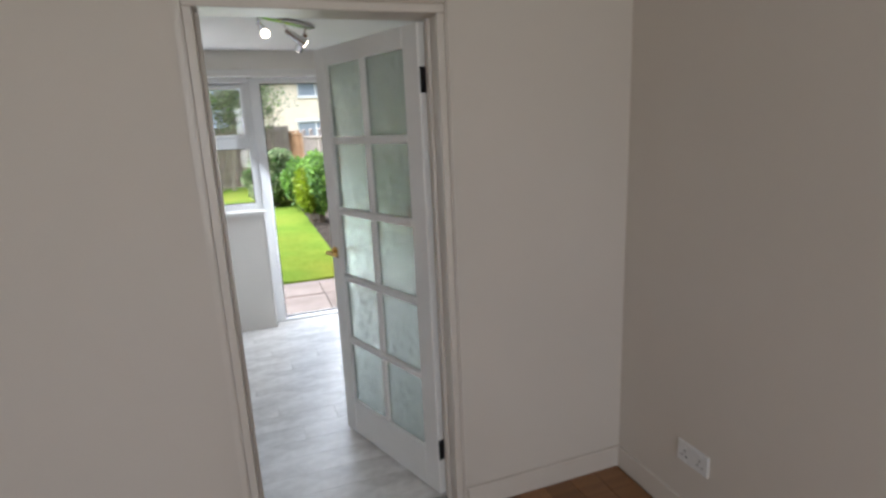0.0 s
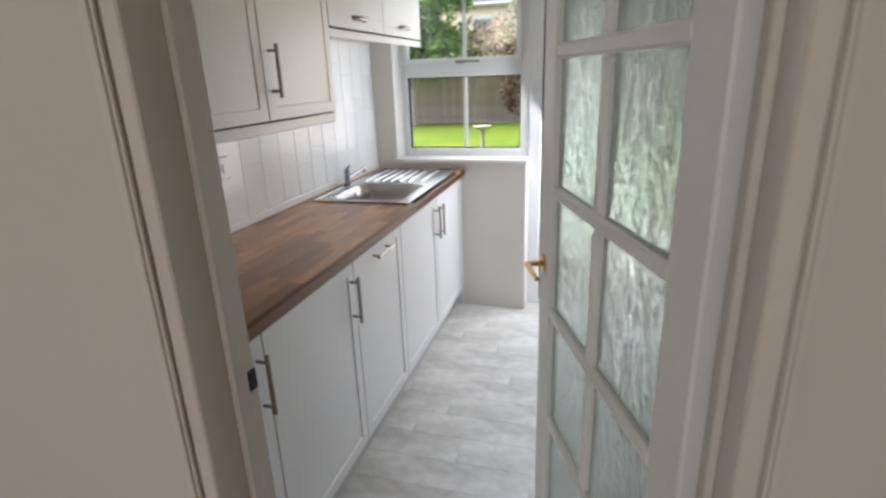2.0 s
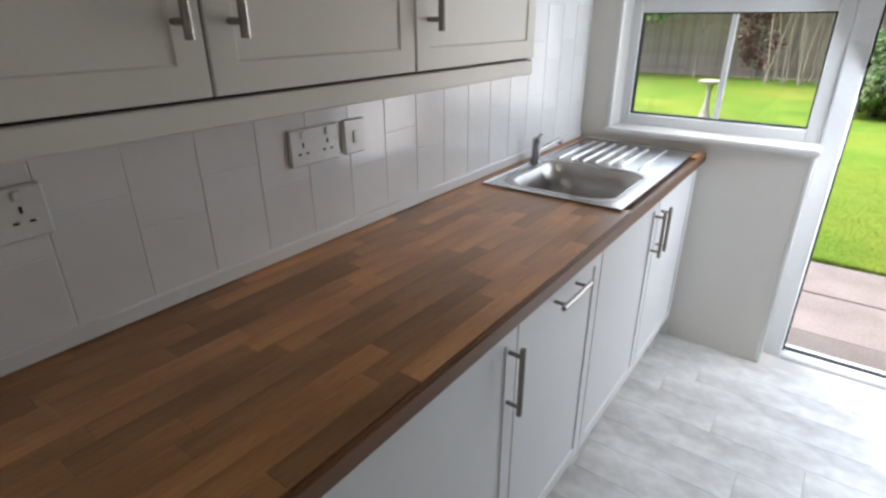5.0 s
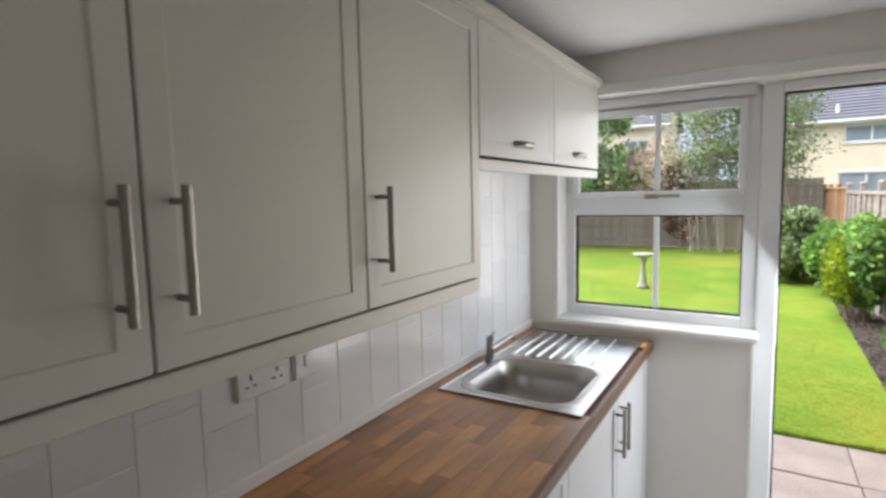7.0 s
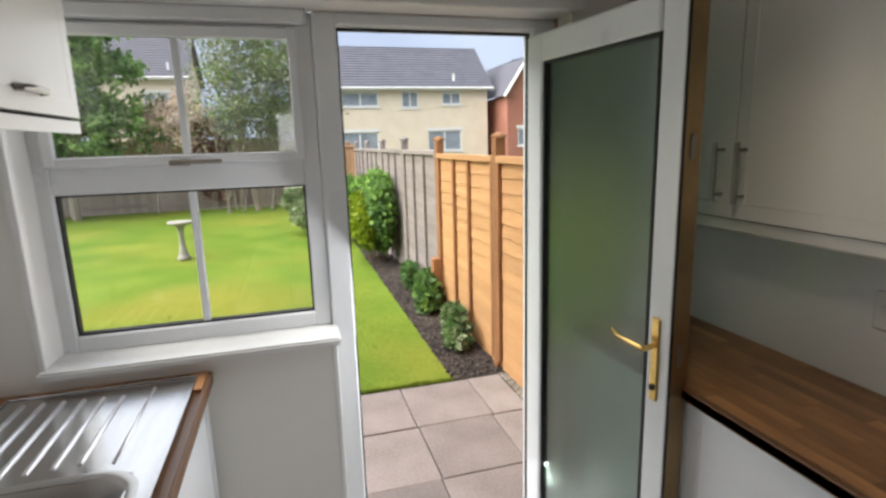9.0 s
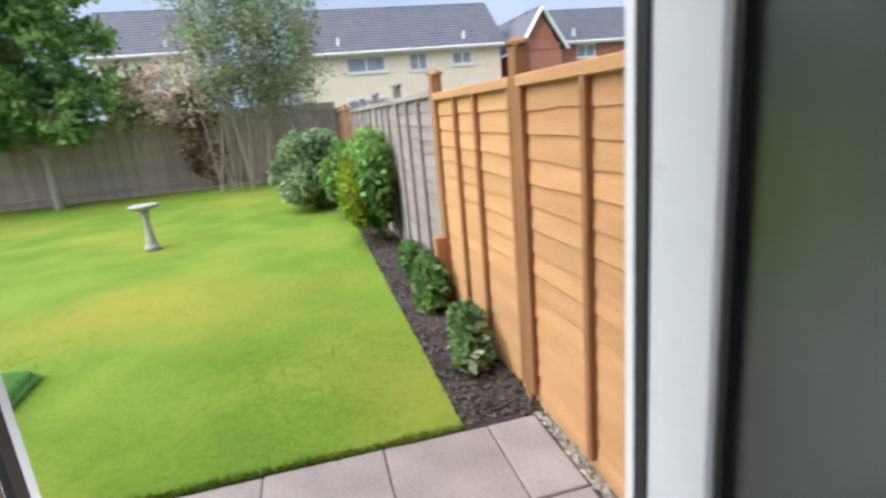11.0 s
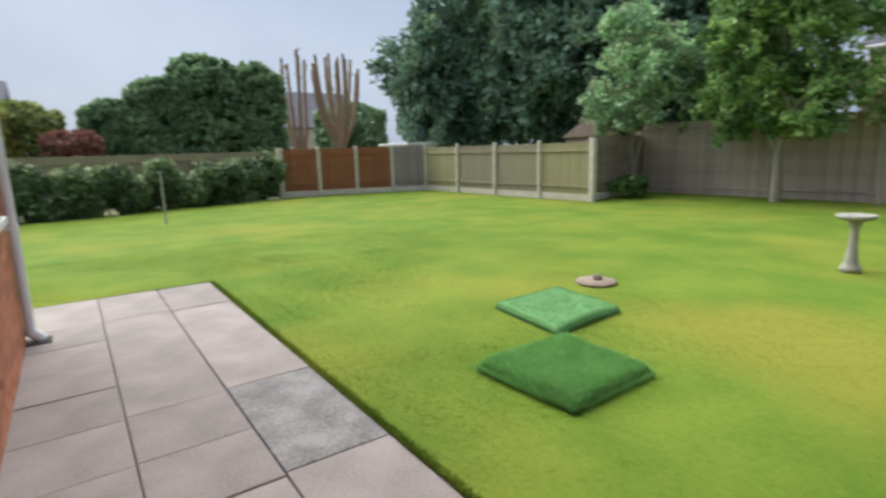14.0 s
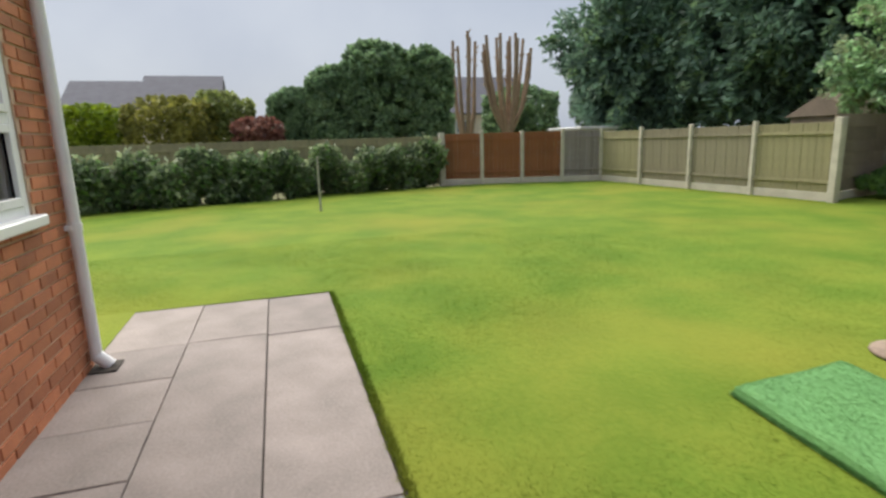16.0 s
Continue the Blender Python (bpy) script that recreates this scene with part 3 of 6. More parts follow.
plank_mesh = mesh_of("vinyl_plank", block(-0.3875, -0.0747, -0.0039, 0.3875, 0.0747, 0.0, 0.0006), M["vinyl"])
for j in range(17):
    y = YD1 - 0.01 + 0.15 * j
    for i in range(4):
        x = XL + 0.02 + 0.777 * i + (0.35 if j % 2 else 0.0) + 0.12 * ((j * 7) % 3)
        if XL - 0.3 < x < XR + 0.35 and y < YW + 0.02:
            lo, hi = max(x - 0.3875, XL), min(x + 0.3875, XR)
            if hi - lo > 0.05:
                piece("vinyl_plank", plank_mesh, floor_kitchen, Matrix.Translation(((lo + hi) / 2, y, 0)) @ Matrix.Diagonal(((hi - lo) / 0.775, 1, 1, 1)))
part("metal_strip", block(JL + 0.035, YD0 + 0.075, 0.0, JR - 0.035, YD0 + 0.105, 0.005, 0.002), M["steel"], floor_kitchen, "thin metal threshold strip")

# skirting boards of the first room
for name, a in (("baseboard_1", (JR + 0.016, YD0 - 0.016, 0, 1.30, YD0, 0.10)), ("baseboard_2", (1.284, -2.6, 0, 1.30, YD0 - 0.016, 0.10)), ("baseboard_3", (-2.3, YD0 - 0.016, 0, JL - 0.026, YD0, 0.10))):
    solid(name, block(*a, 0.004), M["casing"], "cream painted skirting board along the wall", "baseboard", kind="structure")

# door lining and casing of the inner doorway
doorway = thing("door_frame", "cream gloss door lining with moulded casing round the doorway", "door frame", (JL, YD0, 0), kind="structure")
part("jamb", block(JL, YD0 - 0.002, 0, JL + 0.028, YD1 + 0.002, DH - 0.028, 0.003), M["casing"], doorway)
part("jamb", block(JR - 0.028, YD0 - 0.002, 0, JR, YD1 + 0.002, DH - 0.028, 0.003), M["casing"], doorway)
part("head", block(JL, YD0 - 0.002, DH - 0.028, JR, YD1 + 0.002, DH, 0.003), M["casing"], doorway)
part("stop", block(JL + 0.028, YD0 + 0.07, 0, JL + 0.04, YD0 + 0.105, DH - 0.03, 0.002), M["casing"], doorway)
part("stop", block(JR - 0.04, YD0 + 0.07, 0, JR - 0.028, YD0 + 0.105, DH - 0.03, 0.002), M["casing"], doorway)
for y0, y1 in ((YD0 - 0.014, YD0),):
    for x0, x1 in ((JL - 0.024, JL - 0.0004), (JR + 0.0004, JR + 0.014)):
        bm = block(x0, y0, 0, x1, y1, DH + 0.045, 0.005, segments=2)
        part("casing", bm, M["casing"], doorway)
    part("casing", block(JL - 0.002, y0, DH + 0.002, JR + 0.002, y1, DH + 0.045, 0.006), M["casing"], doorway)

part("strike_plate", block(JL + 0.028, YD0 + 0.11, 0.90, JL + 0.0305, YD0 + 0.135, 1.02, 0.001), M["casing"], doorway, "painted-over strike plate")
part("strike_keep", block(JL + 0.0305, YD0 + 0.112, 0.945, JL + 0.036, YD0 + 0.133, 0.985, 0.002), M["black_iron"], doorway)

# brick face of the garden front, with its openings
OPEN = [(-0.90, 0.945, 0.76, 2.0), (-0.075, G - 1, 0.76, 2.0), (-4.62, 0.88, -3.12, 1.86), (-2.25, 0.88, -1.25, 1.86)]
facade = thing("facade", "red brick garden front of the house with pale mortar joints", "wall", (-5.1, YO, G), kind="structure")
part("mortar", plate_with_holes("y", YO - 0.1, YO - 0.006, -5.1, G - 0.1, 1.45, 5.2, [(-0.90, 0.945, -0.075, 2.0), (-0.075, G - 0.1, 0.76, 2.0), (-4.62, 0.88, -3.12, 1.86), (-2.25, 0.88, -1.25, 1.86)]), M["mortar"], facade, "pale sandy mortar")

# kitchen ceiling trim over window and door
solid("trim_window_head", block(-0.92, YW - 0.02, 1.985, 0.80, YW + 0.001, 2.035, 0.004), M["gloss_white"], "white trim board over the window and back door", "trim", kind="structure")

solid("trim_head_lining", block(-0.898, YW + 0.0015, 1.986, 0.758, YW + 0.11, 1.999), M["gloss_white"], "white lining under the window head", "trim", kind="structure")

# ---- window and back door ----
def framed_window(name, x0, x1, z0, z1, y0, y1, rails, bar_x, label, mould=0.055):
    """A upvc window with one rail or more, panes with dark gaskets and a thin glazing bar."""
    w = thing(name, label, "window", (x0, y0, z0), kind="structure")
    bm = block(x0, y0, z0, x0 + mould, y1, z1, 0.005)
    block(x1 - mould, y0, z0, x1, y1, z1, 0.005, bm)
    block(x0 + mould - 0.002, y0, z0, x1 - mould + 0.002, y1, z0 + mould, 0.005, bm)
    block(x0 + mould - 0.002, y0, z1 - mould, x1 - mould + 0.002, y1, z1, 0.005, bm)
    for a, b in rails:
        block(x0 + mould - 0.002, y0, a, x1 - mould + 0.002, y1, b, 0.005, bm)
    part("window_frame", bm, M["upvc"], w)
    levels = [z0 + mould] + [v for r in rails for v in r] + [z1 - mould]
    ym = (y0 + y1) / 2
    for a, b in zip(levels[::2], levels[1::2]):
        bm = bmesh.new()
        for p in ((x0 + mould, a, x0 + mould + 0.006, b), (x1 - mould - 0.006, a, x1 - mould, b), (x0 + mould, a, x1 - mould, a + 0.006), (x0 + mould, b - 0.006, x1 - mould, b)):
            block(p[0], ym - 0.016, p[1], p[2], ym + 0.016, p[3], 0, bm)
        part("gasket", bm, M["gasket"], w)
        pane = part("pane", block(x0 + mould + 0.001, ym - 0.004, a + 0.001, x1 - mould - 0.001, ym + 0.004, b - 0.001), M["clear"], w)
        pane.visible_shadow = False
        for bx in bar_x:
            part("glazing_bar", block(bx - 0.011, ym - 0.013, a, bx + 0.011, ym + 0.013, b, 0.002), M["upvc"], w)
    return w


win = framed_window("window_1", -0.90, -0.075, 0.965, 1.985, YW + 0.13, YW + 0.19, [(1.455, 1.56)], [-0.475], "white upvc kitchen window with a top casement")
sash = block(-0.82, YW + 0.108, 1.535, -0.15, YW + 0.13, 1.565, 0.004)
block(-0.82, YW + 0.108, 1.90, -0.15, YW + 0.13, 1.935, 0.004, sash)
block(-0.85, YW + 0.108, 1.535, -0.818, YW + 0.13, 1.935, 0.004, sash)
block(-0.152, YW + 0.108, 1.535, -0.122, YW + 0.13, 1.935, 0.004, sash)
part("casement", sash, M["upvc"], win)
handle_bm = block(-0.52, YW + 0.09, 1.53, -0.46, YW + 0.108, 1.55, 0.004)
block(-0.48, YW + 0.078, 1.535, -0.37, YW + 0.092, 1.548, 0.004, handle_bm)
part("window_handle", handle_bm, M["nickel"], win, "dark metal casement handle")
part("window_sill", block(-0.905, YW - 0.028, 0.945, -0.06, YW + 0.135, 0.972, 0.006, segments=2), M["gloss_white"], win, "white window board")
part("reveal_lining", block(-0.905, YW - 0.004, 0.972, -0.885, YW + 0.13, 1.985, 0.003), M["gloss_white"], win)
part("outer_sill", block(-0.93, YW + 0.19, 0.925, -0.05, YO + 0.05, 0.965, 0.006), M["upvc"], win)
part("head_strip", block(-0.86, YW + 0.085, 1.945, -0.09, YW + 0.13, 1.985, 0.004), M["upvc"], win, "white strip at the window head")

fr = thing("back_door_frame", "white upvc frame of the open back door", "door frame", (0, YW + 0.1, 0), kind="structure")
part("post", block(-0.075, YW + 0.11, -0.03, 0.0, YW + 0.20, 1.985, 0.006), M["upvc"], fr)
part("post", block(0.676, YW + 0.11, -0.03, 0.76, YW + 0.20, 1.985, 0.006), M["upvc"], fr)
part("head", block(-0.002, YW + 0.11, 1.945, 0.692, YW + 0.20, 1.985, 0.006), M["upvc"], fr)
part("threshold", block(-0.002, YW + 0.10, -0.04, 0.692, YW + 0.22, 0.018, 0.008), M["upvc"], fr)
bm = block(0.0, YW + 0.145, 0.018, 0.008, YW + 0.165, 1.945)
block(0.669, YW + 0.145, 0.018, 0.676, YW + 0.165, 1.945, 0, bm)
block(0.0, YW + 0.145, 1.937, 0.69, YW + 0.165, 1.945, 0, bm)
block(0.0, YW + 0.155, 0.018, 0.69, YW + 0.175, 0.026, 0, bm)
part("gasket", bm, M["gasket"], fr)
part("strike_plate", block(0.0, YW + 0.118, 0.92, 0.003, YW + 0.14, 1.16, 0.001), M["steel"], fr)
part("step", block(-0.10, YO - 0.02, G, 0.80, YO + 0.02, -0.04, 0.005), M["concrete"], fr)
solid("trim_corner", block(-0.09, YW - 0.004, 0.0, -0.072, YW + 0.11, 0.945, 0.003), M["gloss_white"], "white trim on the wall corner by the back door", "trim", kind="structure")


def rot_part(name, bm, material, parent, m, label="", smooth=False):
    bmesh.ops.transform(bm, matrix=m, verts=bm.verts)
    return part(name, bm, material, parent, label, smooth)


# back door leaf, hinged on the fence side and swung into the kitchen
DM = pose(0.705, YW + 0.125, 0, 0, 0, -82.3)
leaf = thing("back_door", "white upvc back door with frosted glass, standing open inwards", "door", (0.685, YW + 0.125, 0))
LW, LH = 0.69, 1.925
bm = block(0.0, -0.05, 0.025, 0.088, 0.0, LH, 0.005)
block(LW - 0.078, -0.05, 0.025, LW, 0.018, LH, 0.004, bm)
block(0.087, -0.05, 0.025, LW - 0.087, 0.0, 0.16, 0.005, bm)
block(0.087, -0.05, LH - 0.09, LW - 0.087, 0.0, LH, 0.005, bm)
rot_part("door_stiles", bm, M["upvc"], leaf, DM)
bm = bmesh.new()
for p in ((0.088, 0.16, 0.096, LH - 0.09), (LW - 0.096, 0.16, LW - 0.088, LH - 0.09), (0.088, 0.16, LW - 0.088, 0.168), (0.088, LH - 0.098, LW - 0.088, LH - 0.09)):
    block(p[0], -0.042, p[1], p[2], -0.008, p[3], 0, bm)
rot_part("gasket", bm, M["gasket"], leaf, DM)
rot_part("pane", block(0.09, -0.03, 0.162, LW - 0.09, -0.02, LH - 0.092), M["frosted"], leaf, DM)
for side in (-0.05, 0.0):
    d = -1 if side < 0 else 1
    plate = block(LW - 0.060, side, 0.86, LW - 0.030, side + d * 0.008, 1.10, 0.004)
    plate_ob = rot_part("handle_plate", plate, M["brass"], leaf, DM, "polished brass handle plate")
    lever = rod((LW - 0.045, side, 1.02), (LW - 0.045, side + d * 0.05, 1.02), 0.008, None, 12)
    rod((LW - 0.045, side + d * 0.048, 1.02), (LW - 0.14, side + d * 0.048, 1.025), 0.008, 0.006, 12, lever)
    rod((LW - 0.14, side + d * 0.048, 1.025), (LW - 0.165, side + d * 0.048, 1.04), 0.006, 0.005, 12, lever)
    rot_part("lever", lever, M["brass"], plate_ob, DM)
    rot_part("keyhole", rod((LW - 0.045, side, 0.90), (LW - 0.045, side + d * 0.012, 0.90), 0.009, None, 12), M["dark"], plate_ob, DM)
rot_part("edge_strip", block(LW, -0.040, 0.03, LW + 0.003, 0.014, LH - 0.005), M["lock_strip"], leaf, DM, "dull brass lock strip on the door edge")
rot_part("edge_seal", block(LW, -0.049, 0.03, LW + 0.004, -0.043, LH - 0.005), M["gasket"], leaf, DM, "black rubber seal")
for lz in (0.45, 1.0, 1.55):
    rot_part("lock_bolt", block(LW + 0.003, -0.024, lz - 0.03, LW + 0.008, -0.008, lz + 0.03, 0.002), M["nickel"], leaf, DM)

# ten-pane glazed inner door, hinged on the fence side and swung into the kitchen
FM = pose(JR - 0.03, YD1 - 0.015, 0, 0, 0, 111)
inner = thing("glazed_door", "white painted inner door with ten rippled glass panes, standing open", "door", (JR - 0.03, YD1 - 0.01, 0))
FW, FH = 0.765, 1.915
st, bot, top, bar = 0.095, 0.20, 0.075, 0.033
bm = block(0, 0, 0.008, st, 0.036, FH, 0.004)
block(FW - st, 0, 0.008, FW, 0.036, FH, 0.004, bm)
block(st - 0.001, 0, 0.008, FW - st + 0.001, 0.036, bot, 0.004, bm)
block(st - 0.001, 0, FH - top, FW - st + 0.001, 0.036, FH, 0.004, bm)
rot_part("door_frame", bm, M["gloss_white"], inner, FM)
mid = FW / 2
rows_z = [bot + (FH - top - bot) * k / 5 for k in range(6)]
for k in range(1, 5):
    rot_part("glazing_bar", block(st - 0.001, 0.002, rows_z[k] - bar / 2, FW - st + 0.001, 0.034, rows_z[k] + bar / 2, 0.006), M["gloss_white"], inner, FM)
for k in range(5):
    a, b = rows_z[k] + (bar / 2 if k else 0), rows_z[k + 1] - (bar / 2 if k < 4 else 0)
    rot_part("glazing_bar", block(mid - bar / 2, 0.002, a, mid + bar / 2, 0.034, b, 0.006), M["gloss_white"], inner, FM)
    for u0, u1 in ((st, mid - bar / 2), (mid + bar / 2, FW - st)):
        rot_part("pane", block(u0 + 0.001, 0.014, a + 0.001, u1 - 0.001, 0.020, b - 0.001), M["rippled"], inner, FM)
for hz in (0.22, 1.72):
    h = rod((-0.004, 0.004, hz - 0.045), (-0.004, 0.004, hz + 0.045), 0.008, None, 10)
    block(-0.003, 0.003, hz - 0.045, 0.0005, 0.033, hz + 0.045, 0, h)
    rot_part("hinge", h, M["black_iron"], inner, FM, "black iron hinge")
for side in (0.0, 0.036):
    d = -1 if side == 0.0 else 1
    lever = rod((FW - 0.04, side, 0.98), (FW - 0.04, side + d * 0.006, 0.98), 0.024, None, 18)
    rod((FW - 0.04, side, 0.98), (FW - 0.04, side + d * 0.05, 0.98), 0.008, None, 10, lever)
    rod((FW - 0.04, side + d * 0.046, 0.98), (FW - 0.14, side + d * 0.046, 0.975), 0.008, 0.006, 10, lever)
    rot_part("lever_handle", lever, M["brass"], inner, FM, "brass lever handle")

# ---- kitchen units ----
def shaker(x_front, y0, y1, z0, z1, d, stile=0.06, recess=0.0045, thick=0.019):
    """A cabinet door: framed, with a sunk centre panel. d: which way its face looks along x."""
    b = x_front - d * thick
    lo, hi = sorted((x_front, b))
    bm = block(lo, y0, z0, hi, y1, z1, 0.002)
    face = max(bm.faces, key=lambda f: f.calc_center_median().x * d + f.calc_area() * 0.001)
    bmesh.ops.inset_region(bm, faces=[face], thickness=stile)
    bmesh.ops.inset_region(bm, faces=[face], thickness=0.004, depth=-recess)
    return bm


def bow_handle(y, z, x, d, parent, half=0.065):
    """A flat bowed handle lying level on a lift-up door."""
    bm = bmesh.new()
    rings = []
    for k in range(-6, 7):
        u = k / 6
        c = Vector((x + d * 0.026 * (1 - u ** 4), y + half * u, z))
        n = Vector((half, d * 0.104 * u ** 3, 0)).normalized()
        rings.append([bm.verts.new(c + n * 0.006 * math.cos(q) + Vector((0, 0, 0.0085 * math.sin(q)))) for q in (6.2832 * i / 10 for i in range(10))])
    for p, q in zip(rings, rings[1:]):
        for i in range(10):
            bm.faces.new((p[i], p[(i + 1) % 10], q[(i + 1) % 10], q[i]))
    bm.faces.new(rings[0])
    bm.faces.new(rings[-1])
    bmesh.ops.recalc_face_normals(bm, faces=bm.faces)
    return part("bow_handle", bm, M["nickel"], parent, "satin nickel bow handle")


def bar_handle(a, b, d, parent, r=0.0065, stand=0.032, inset=0.02):
    """A T-bar handle between a and b, standing off the door towards d along x."""
    a, b = Vector(a), Vector(b)
    off = Vector((d * stand, 0, 0))
    u = (b - a).normalized()
    bm = rod(a + off, b + off, r, None, 12)
    for p in (a + u * inset, b - u * inset):
        rod(p, p + off, r * 0.72, None, 8, bm)
    return part("bar_handle", bm, M["nickel"], parent, "satin nickel bar handle", smooth=False)


def base_unit(y0, y1, x_back, x_front, d, doors, label, material, top=0.87):
    u = thing("base_cabinet", label, "cabinet", (x_back, y0, 0), group="kitchen base cabinets")
    lo, hi = sorted((x_back, x_front - d * 0.021))
    part("carcass", block(lo, y0 + 0.001, 0.105, hi, y1 - 0.001, top), M["carcass"], u)
    # dark sheet behind the doors paints the shade seen in their gaps
    part("shadow_gap", block(min(x_front - d * 0.0208, x_front - d * 0.0192), y0 + 0.001, 0.118, max(x_front - d * 0.0208, x_front - d * 0.0192), y1 - 0.001, min(top, 0.858)), M["gap"], u)
    for a, b, handle in doors:
        door = part("door", shaker(x_front, a + 0.002, b - 0.002, 0.115, 0.862, d), material, u)
        if handle == "top":
            bar_handle((x_front, (a + b) / 2 - 0.08, 0.82), (x_front, (a + b) / 2 + 0.08, 0.82), d, door)
        else:
            yh = a + 0.035 if handle == "lo" else b - 0.035
            bar_handle((x_front, yh, 0.645), (x_front, yh, 0.815), d, door)
    return u


BX = -0.475  # face of the base units by the window
base_unit(YD1 + 0.01, 2.32, XL, BX, 1, [(YD1 + 0.01, 2.32, "hi")], "narrow white base cabinet with a bar handle under the worktop", M["cab_base"])
base_unit(2.32, 2.87, XL, BX, 1, [(2.32, 2.87, "hi")], "white base cabinet with a sunk panel door and bar handle", M["cab_base"])
base_unit(2.87, 3.35, XL, BX, 1, [(2.87, 3.35, "top")], "white base cabinet with a handle set level along its top", M["cab_base"])
base_unit(3.35, 4.44, XL, BX, 1, [(3.35, 3.895, "hi"), (3.895, 4.44, "lo")], "white two-door sink base cabinet under the draining board", M["cab_base"], 0.70)
solid("plinth", block(XL, YD1 + 0.01, 0.0, BX - 0.05, 4.44, 0.104, 0.002), M["plinth"], "grey recessed plinth board under the cabinets", "plinth")
solid("filler_strip", block(XL, 4.441, 0.0, BX - 0.004, YW - 0.001, 0.87, 0.001), M["cab_base"], "white filler strip closing the cabinet run at the wall", "filler strip")


def worktop(x0, x1, y0, y1, sink_hole, front_x, label):
    """A block worktop of staves with an eased front edge; a sink opening is left free."""
    w = thing("worktop", label, "worktop", (x0, y0, 0.872))
    hole = [sink_hole] if sink_hole else []
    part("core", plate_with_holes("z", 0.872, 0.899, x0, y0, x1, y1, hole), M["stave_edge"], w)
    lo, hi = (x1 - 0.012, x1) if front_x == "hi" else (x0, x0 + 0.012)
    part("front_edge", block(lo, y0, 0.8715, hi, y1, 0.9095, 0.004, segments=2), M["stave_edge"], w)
    rng = random.Random(5)
    n = 12
    a, b = (x0, x1 - 0.0125) if front_x == "hi" else (x0 + 0.0125, x1)
    width = (b - a) / n
    meshes = {}
    for i in range(n):
        y = y0
        first = True
        while y < y1 - 0.01:
            length = rng.choice((0.18, 0.26, 0.34, 0.42, 0.5)) * (rng.uniform(0.3, 1) if first else 1)
            first = False
            e = min(y + length, y1)
            spans = [(y, e)]
            xa, xb = a + i * width, a + (i + 1) * width
            if sink_hole and xb > sink_hole[0] + 0.001 and xa < sink_hole[2] - 0.001:
                spans = [(y, min(e, sink_hole[1])), (max(y, sink_hole[3]), e)]
            for s0, s1 in spans:
                if s1 - s0 > 0.02:
                    key = round(s1 - s0, 2)
                    if key not in meshes:
                        meshes[key] = mesh_of("stave", block(-width / 2 + 0.0002, -key / 2 + 0.0003, -0.0055, width / 2 - 0.0002, key / 2 - 0.0003, 0.0055, 0.0005), M["stave"])
                    piece("stave", meshes[key], w, Matrix.Translation(((xa + xb) / 2, (s0 + s1) / 2, 0.9047)) @ Matrix.Diagonal((1, (s1 - s0) / key, 1, 1)))
            y = e
    return w


SINK = (-0.94, 3.535, -0.51, 4.33)
worktop(XL, -0.455, YD1 + 0.01, YW - 0.001, SINK, "hi", "oiled hardwood block worktop with dark and light staves")
worktop(0.80, XR, 2.75, YW - 0.02, None, "lo", "oiled hardwood block worktop beside the back door")

# sink with drainer and tap
sink = thing("sink", "stainless steel inset sink with a ribbed draining board", "sink", (-0.75, 3.95, 0.91))
part("sink_top", plate_with_holes("z", 0.9105, 0.9150, -0.975, 3.505, -0.488, 4.42, [(-0.92, 3.56, -0.545, 3.94)]), M["steel"], sink)
bm = block(-0.975, 3.505, 0.915, -0.966, 4.42, 0.919, 0.0015)
block(-0.497, 3.505, 0.915, -0.488, 4.42, 0.919, 0.0015, bm)
block(-0.966, 3.505, 0.915, -0.497, 3.514, 0.919, 0.0015, bm)
block(-0.966, 4.411, 0.915, -0.497, 4.42, 0.919, 0.0015, bm)
part("raised_rim", bm, M["steel"], sink)
bowl = bmesh.new()


def ring(bm, x0, y0, x1, y1, r, z, k=5):
    vs = []
    for cx, cy, a0 in ((x1 - r, y1 - r, 0), (x0 + r, y1 - r, 90), (x0 + r, y0 + r, 180), (x1 - r, y0 + r, 270)):
        for i in range(k + 1):
            t = radians(a0 + 90 * i / k)
            vs.append(bm.verts.new((cx + r * math.cos(t), cy + r * math.sin(t), z)))
    return vs


rings = [ring(bowl, -0.945, 3.535, -0.520, 3.965, 0.10, 0.9156, 8), ring(bowl, -0.93, 3.55, -0.535, 3.95, 0.095, 0.918, 8), ring(bowl, -0.92, 3.56, -0.545, 3.94, 0.095, 0.912, 8), ring(bowl, -0.912, 3.568, -0.553, 3.932, 0.095, 0.84, 8), ring(bowl, -0.90, 3.58, -0.565, 3.92, 0.09, 0.765, 8), ring(bowl, -0.87, 3.61, -0.595, 3.89, 0.08, 0.742, 8)]
for p, q in zip(rings, rings[1:]):
    for i in range(len(p)):
        bowl.faces.new((p[i], p[(i + 1) % len(p)], q[(i + 1) % len(q)], q[i]))
bowl.faces.new(rings[-1])
bmesh.ops.recalc_face_normals(bowl, faces=bowl.faces)
part("bowl", bowl, M["bowl_steel"], sink, smooth=True)
part("waste", spin([(0.038, 0.0), (0.038, 0.004), (0.03, 0.005), (0.012, 0.002)], (-0.75, 3.775, 0.742)), M["chrome"], sink, "chrome waste plug")
for i in range(6):
    x = -0.915 + 0.05 * i
    part("drainer_rib", rod((x, 3.985 + 0.004 * i, 0.9145), (x, 4.37 - 0.006 * i, 0.9145), 0.0065, None, 10, None, 0.002), M["rib_steel"], sink, smooth=True)
part("drainer_rib", rod((-0.595, 3.99, 0.9145), (-0.595, 4.37, 0.9145), 0.0045, None, 8), M["rib_steel"], sink, smooth=True)
